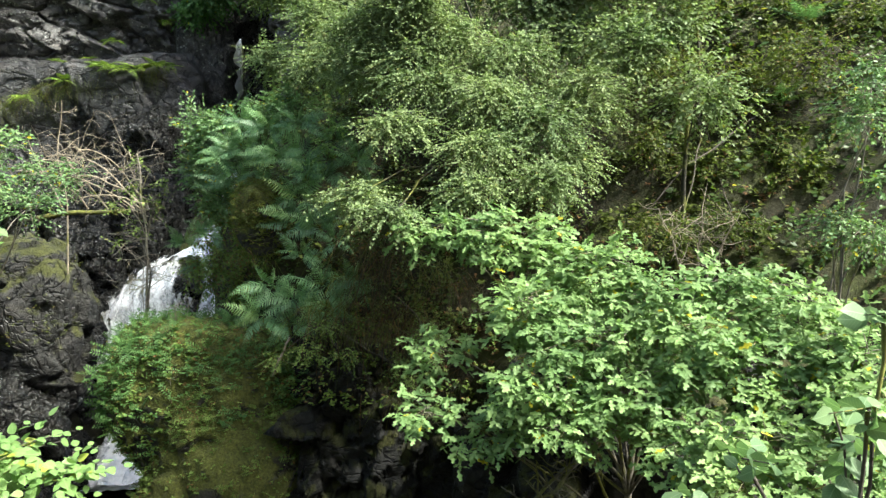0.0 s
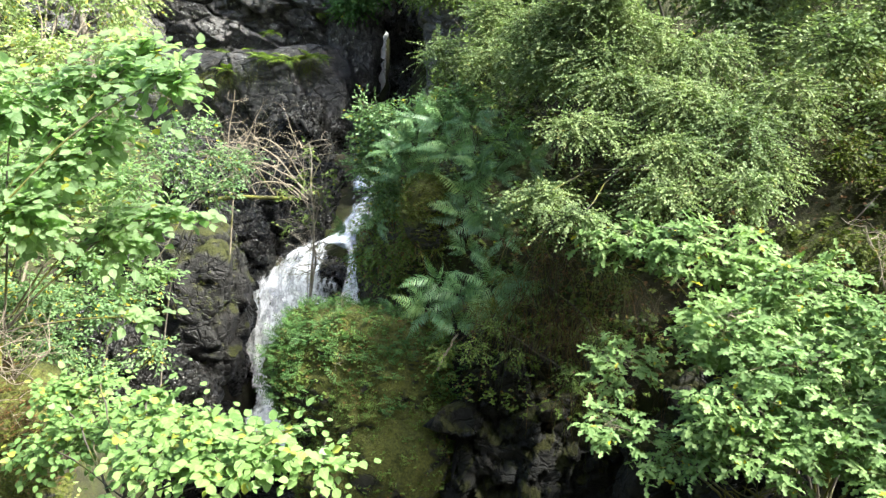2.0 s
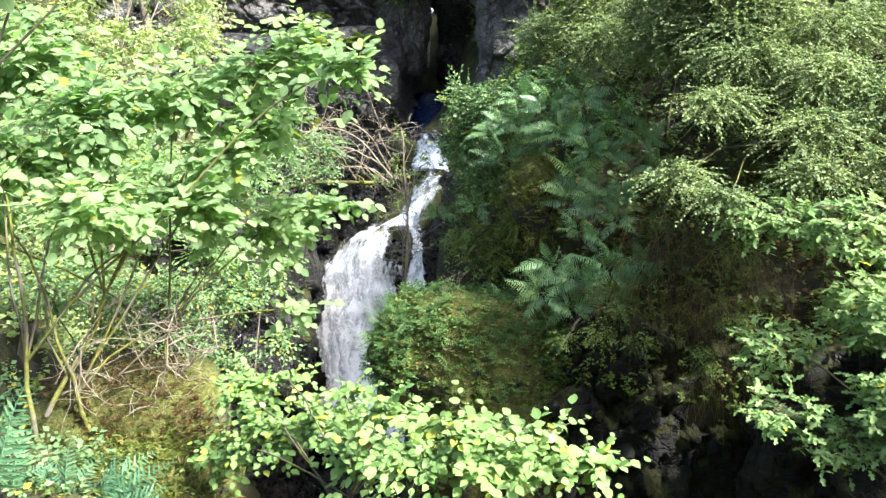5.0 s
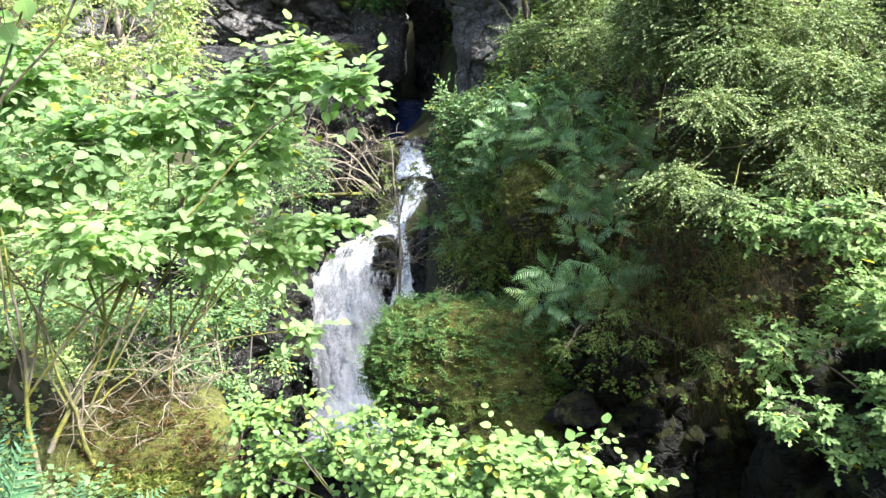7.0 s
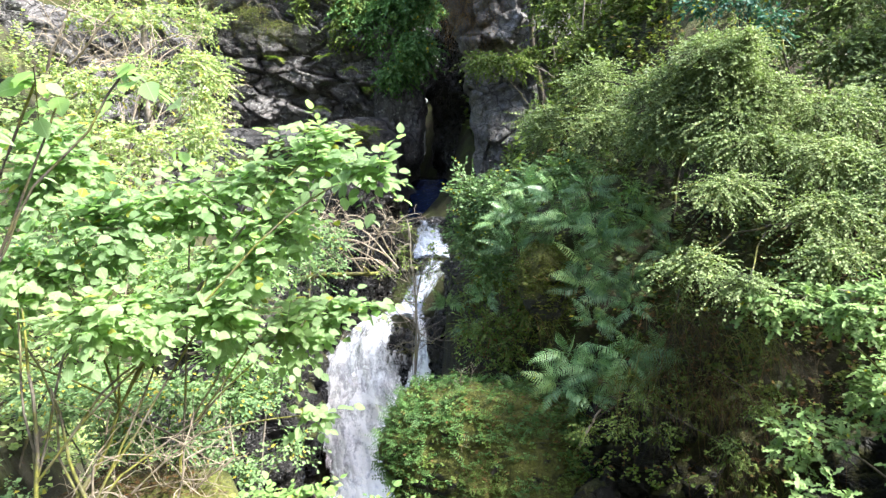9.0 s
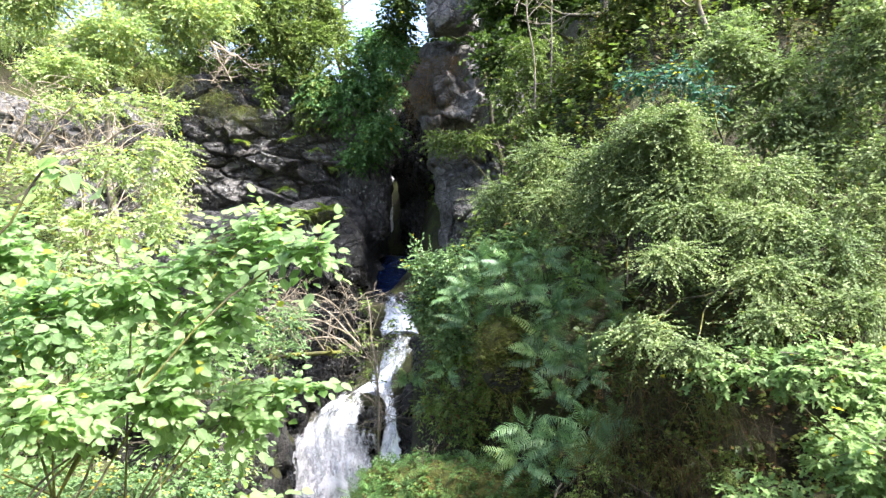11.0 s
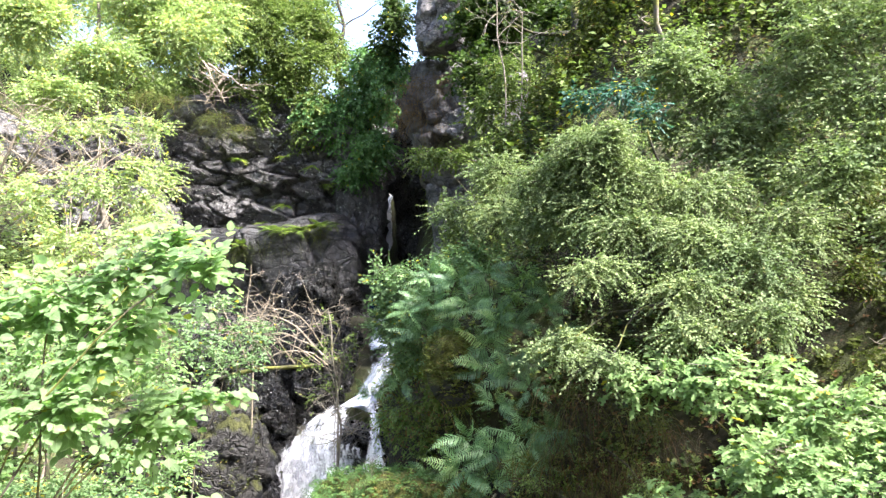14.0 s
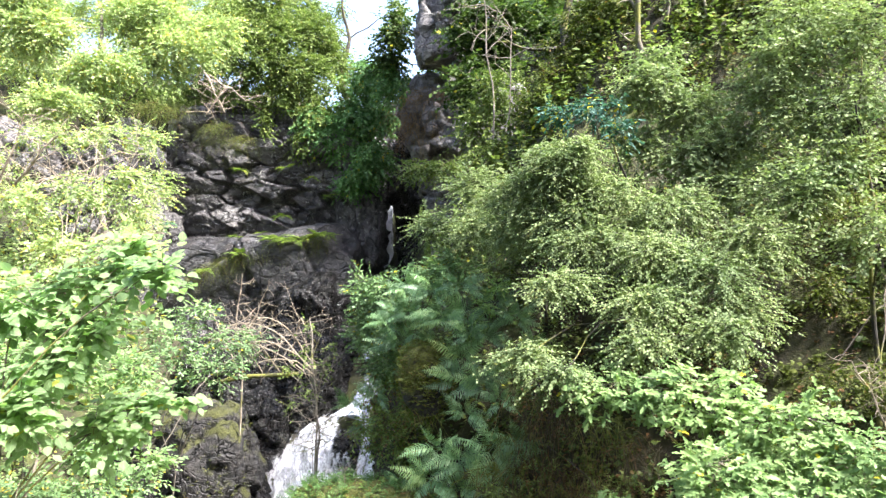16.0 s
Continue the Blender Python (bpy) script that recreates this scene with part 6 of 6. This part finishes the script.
# ---- grass, moss and undergrowth ----
def tuft(at, label, mat, n=90, length=0.35, spread=0.12, hang=0.8, seed=0, out=(0, -0.5, 0.25)):
    r = np.random.default_rng(seed)
    base = r.normal(size=(n, 3)) * np.array([spread, spread * 0.5, spread * 0.3])
    d = unit(r.normal(size=(n, 3)) * 0.45 + np.array(out))
    l = length * r.uniform(0.5, 1.2, (n, 1))
    t = np.linspace(0, 1, 4)
    line = base[:, None] + (d * l)[:, None] * t[:, None] - np.array([0, 0, 1.0]) * (hang * l * t ** 2)[..., None]
    v, f = tubes(line, np.broadcast_to(np.linspace(0.004, 0.001, 4), (n, 4)), 3)
    ob = part("grass_tuft", mesh_of("grass_tuft", v, f), mat)
    ob.location = at
    return tagged(ob, label, "grass", kind="stuff")


for i, (x, y, z, l) in enumerate([(-1.4, 8.25, 2.65, 0.4), (-0.62, 8.15, 2.7, 0.45), (-0.3, 8.1, 2.65, 0.4), (-0.95, 8.3, 2.75, 0.4), (-1.2, 8.4, 3.0, 0.45), (0.1, 8.1, 3.0, 0.5), (-0.2, 8.2, 3.2, 0.5), (-0.7, 8.4, 3.2, 0.5)]):
    tuft((x, y, z), "withered grass hanging from the undercut bank", GRASS_BROWN if i % 2 else GRASS, 70, l, 0.16, 1.1, i)
for i, (x, y, z, l) in enumerate([(-2.6, 8.75, 0.75, 0.3), (-3.2, 8.62, 0.45, 0.35), (-3.5, 8.6, 0.3, 0.3)]):
    tuft((x, y, z), "reddish dry grass at the foot of the mound", GRASS_BROWN, 110, l, 0.14, 0.9, 20 + i)
for i, (x, y, z, l) in enumerate([(-5.3, 21.3, 10.2, 0.8), (-4.8, 21.2, 10.3, 0.8), (-5.6, 21.5, 9.8, 0.8), (-5.5, 21.5, 9.4, 1.0), (-13.6, 19.8, 10.4, 0.9), (-12.8, 20.0, 10.3, 0.9), (-12.2, 21.6, 10.0, 0.7), (-11.6, 22.0, 9.6, 0.6)]):
    tuft((x, y, z), "brown grass hanging over the cliff edge", GRASS_RUST if i < 4 else GRASS, 160, l, 0.3, 1.0, 40 + i)
for i, (x, z) in enumerate([(-13.0, 5.0), (-12.5, 5.25), (-12.0, 5.45), (-11.5, 5.6), (-11.0, 5.8), (-10.6, 5.9), (-10.2, 6.0), (-9.7, 6.0), (-9.2, 6.05), (-8.8, 6.1)]):
    tuft((x, LEDGE(x) - 0.02, z), "moss and grass hanging on the ledge of the cliff", GRASS, 130, 0.42, 0.24, 1.3, 60 + i)


for i, (x, y, z, l) in enumerate([(-0.75, 8.00, 2.53, 0.45), (-0.52, 7.95, 2.46, 0.50), (-0.25, 7.90, 2.55, 0.40), (-0.98, 8.40, 3.42, 0.50), (-0.75, 8.30, 3.41, 0.55), (-0.46, 7.80, 1.94, 0.40), (-0.27, 7.70, 1.80, 0.35), (0.20, 7.60, 2.18, 0.40), (-1.33, 8.20, 2.45, 0.45), (-2.47, 9.10, 3.13, 0.35), (-3.42, 10.00, 2.11, 0.30)]):
    tuft((x, y, z), "long grass hanging from the dark bank", GRASS_BROWN if i % 3 else GRASS, 60, l, 0.2, 1.1, 80 + i)


def undergrowth(name, label, n, box, leaf, mat, shape="oval", height=0.25, per=8, keep=None, seed=1, lift=0.0, category="undergrowth", surface=None):
    """Low plants scattered over the ground: short sprigs, each with a whorl of leaves."""
    r = np.random.default_rng(seed)
    if surface is not None:
        place, nrm = surface(r, n)
        thick = fbm(place * 1.6, 3, seed + 5) > r.uniform(-0.7, 0.25, len(place))
        place, nrm = place[thick], nrm[thick]
        x, y, n = place[:, 0], place[:, 1], len(place)
    else:
        x, y = r.uniform(box[0], box[1], n), r.uniform(box[2], box[3], n)
    q = np.stack([x, y, np.zeros(n)], -1)
    ok = r.uniform(-0.55, 0.55, n) < fbm(q * 0.9, 3, seed + 5)
    if keep is not None:
        ok &= keep(x, y)
    ok |= surface is not None
    x, y = x[ok], y[ok]
    n = len(x)
    if surface is None:
        z = ground_height(x, y)
        e = 0.08
        nrm = unit(np.stack([-(ground_height(x + e, y) - z) / e, -(ground_height(x, y + e) - z) / e, np.ones(n)], -1))
    else:
        z = place[:, 2]
    stem = unit(nrm + np.array([0, 0, 0.8]) + r.normal(size=(n, 3)) * 0.35)
    hgt = height * r.uniform(0.4, 1.3, n) * (0.6 + 0.8 * np.clip(fbm(np.stack([x, y, z], -1) * 0.8, 2, seed + 9) + 0.5, 0, 1))
    k = (np.arange(per) + 0.7) / per
    pos = np.stack([x, y, z + lift], -1)[:, None] + stem[:, None] * (hgt[:, None] * k)[..., None]
    d = r.normal(size=(n, per, 3)) * np.array([1, 1, 0.3]) + 0.25 * stem[:, None]
    up = np.array([0, -0.2, 0.9]) + 0.5 * nrm[:, None] + 0.45 * r.normal(size=(n, per, 3))
    size = leaf * r.uniform(0.55, 1.25, n * per)
    v, f, uv = leaves(pos.reshape(-1, 3), d.reshape(-1, 3), unit(up).reshape(-1, 3), size, shape)
    return tagged(part(name, mesh_of(name, v, f, uv), mat), label, category, kind="stuff")


def right_side(x, y):
    d, z, side = along_stream(x, y)
    return (side > 0) & (d > 2.0)


def left_side(x, y):
    d, z, side = along_stream(x, y)
    return (side < 0) & (d > 2.6)


undergrowth("slope_undergrowth", "mossy herbs and bilberry covering the steep slope", 7000, (-3.2, 6.0, 7.4, 13.0), 0.07, LEAF_SLOPE, "small", 0.22, 8, right_side, 71)
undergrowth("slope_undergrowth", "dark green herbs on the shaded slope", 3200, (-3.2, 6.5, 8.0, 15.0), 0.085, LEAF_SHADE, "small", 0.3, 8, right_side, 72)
undergrowth("upper_undergrowth", "olive green undergrowth of the upper wood", 8200, (-4.5, 12.0, 12.5, 23.0), 0.13, LEAF_HILL, "small", 0.45, 8, right_side, 73)
undergrowth("upper_undergrowth", "olive moss and herbs on the steep wooded slope", 8000, (-2.5, 5.0, 12.0, 18.0), 0.085, LEAF_SLOPE, "small", 0.35, 8, right_side, 91)
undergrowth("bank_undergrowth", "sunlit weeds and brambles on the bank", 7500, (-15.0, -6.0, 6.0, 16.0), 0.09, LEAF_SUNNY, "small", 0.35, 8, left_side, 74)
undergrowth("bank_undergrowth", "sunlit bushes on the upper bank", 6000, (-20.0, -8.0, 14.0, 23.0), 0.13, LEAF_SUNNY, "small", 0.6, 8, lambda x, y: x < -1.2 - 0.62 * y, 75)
undergrowth("cliff_top_growth", "green herbs on the cliff top", 5500, (-20.0, 5.0, 23.2, 30.0), 0.17, LEAF_HILL, "small", 0.6, 8, lambda x, y: along_stream(x, y)[0] > 1.7, 76)
undergrowth("near_undergrowth", "low herbs on the near bank", 2600, (-7.5, -1.0, 2.6, 6.0), 0.05, LEAF_ROSE, "small", 0.15, 7, None, 77)


def over(centre, half, power, low=-0.6, sink=0.03):
    """Places and normals on the side of a rounded block that is turned up and to the path."""
    def pick(r, n):
        d = unit(r.normal(size=(4 * n, 3)))
        d = d[(d[:, 2] > low) & (d[:, 1] < 0.5)][:n]
        p = d * (np.abs(d) ** power).sum(-1, keepdims=True) ** (-1 / power)
        nrm = unit(np.sign(p) * np.abs(p) ** (power - 1) / np.array(half))
        return np.array(centre) + p * np.array(half) - nrm * sink, nrm
    return pick


def on_rock(ob, low=-0.75):
    """Places and normals on the side of a rock that is turned up and to the path."""
    def pick(r, n):
        me = ob.data
        co, no = np.empty(len(me.vertices) * 3), np.empty(len(me.vertices) * 3)
        me.vertices.foreach_get("co", co)
        me.vertices.foreach_get("normal", no)
        co, no = co.reshape(-1, 3) + np.array(ob.matrix_world.translation), no.reshape(-1, 3)
        i = np.flatnonzero((no[:, 2] > low) & (no[:, 1] < 0.5))
        i = r.choice(i, n)
        return co[i] + r.normal(size=(n, 3)) * 0.02 - no[i] * 0.03, no[i]
    return pick


undergrowth("mound_growth", "bilberry and moss on the rounded mound", 1500, None, 0.052, LEAF_BILBERRY, "oval", 0.1, 8, None, 78, surface=on_rock(mound))
undergrowth("mound_growth", "moss and bilberry on the mound's shoulder", 2300, None, 0.042, LEAF_BILBERRY, "oval", 0.09, 8, None, 85, surface=on_rock(shoulder, -0.8))
undergrowth("mound_growth", "fresh green sprigs on the rounded mound", 700, None, 0.05, LEAF_MOUND, "oval", 0.15, 8, None, 81, surface=on_rock(mound, -0.2))
undergrowth("mound_sprigs", "small pinnate fern sprigs on the rounded mound", 900, None, 0.19, LEAF_MOUND, "sprig", 0.1, 3, None, 86, surface=on_rock(mound, -0.5))
undergrowth("mound_sprigs", "small brownish fern sprigs on the mound's shoulder", 600, None, 0.15, LEAF_BILBERRY, "sprig", 0.08, 3, None, 87, surface=on_rock(shoulder, -0.6))
undergrowth("boulder_moss", "moss tufts on the boulder beside the stream", 1500, None, 0.04, GRASS, "needle", 0.07, 7, None, 82, surface=over((-9.3, 14.0, 0.5), (1.6, 1.0, 1.75), 5, 0.0))
undergrowth("boulder_moss", "shaggy yellow moss on the boulder among the ferns", 900, None, 0.06, GRASS, "needle", 0.08, 7, None, 93, surface=over((-2.45, 9.35, 3.55), (0.31, 0.33, 0.43), 2.6, -0.95, 0.0))
undergrowth("near_moss", "moss and short grass on the steep near bank", 3000, (-4.9, -2.2, 3.3, 5.4), 0.05, GRASS, "needle", 0.08, 7, None, 94)
undergrowth("rock_edge_growth", "moss and small herbs on the undercut rock's edge", 1200, None, 0.05, LEAF_BILBERRY, "oval", 0.16, 8, None, 83, surface=over((-0.35, 9.5, 0.75), (1.95, 1.25, 1.8), 4, 0.3))
undergrowth("bank_edge_moss", "moss and withered stalks on the bank behind the stems", 1500, None, 0.05, GRASS_BROWN, "needle", 0.1, 7, None, 92, surface=over((-5.14, 4.75, 2.14), (0.72, 0.52, 0.72), 2.6, -0.3))
undergrowth("bank_edge_moss", "moss and dead stalks on the near bank", 1800, None, 0.06, GRASS, "needle", 0.12, 8, None, 84, surface=over((-4.75, 4.2, 1.5), (0.55, 0.75, 0.87), 4, 0.0))


def stream_bank(x, y):
    d, z, side = along_stream(x, y)
    return (side > 0) & (d > 1.95) & (d < 3.2) & (ground_height(x, y) > 2.15)   # none under the overhang


undergrowth("leaf_litter", "brown fallen leaves on the steep bank below the birch", 4200, (-1.6, 4.2, 7.0, 9.6), 0.055, LITTER, "small", 0.05, 4, lambda x, y: along_stream(x, y)[2] > 0, 95)
undergrowth("bank_moss_growth", "moss and small-leaved herbs on the bank above the stream", 4500, (-4.6, 3.0, 7.0, 13.5), 0.036, LEAF_SLOPE, "oval", 0.14, 8, stream_bank, 79)
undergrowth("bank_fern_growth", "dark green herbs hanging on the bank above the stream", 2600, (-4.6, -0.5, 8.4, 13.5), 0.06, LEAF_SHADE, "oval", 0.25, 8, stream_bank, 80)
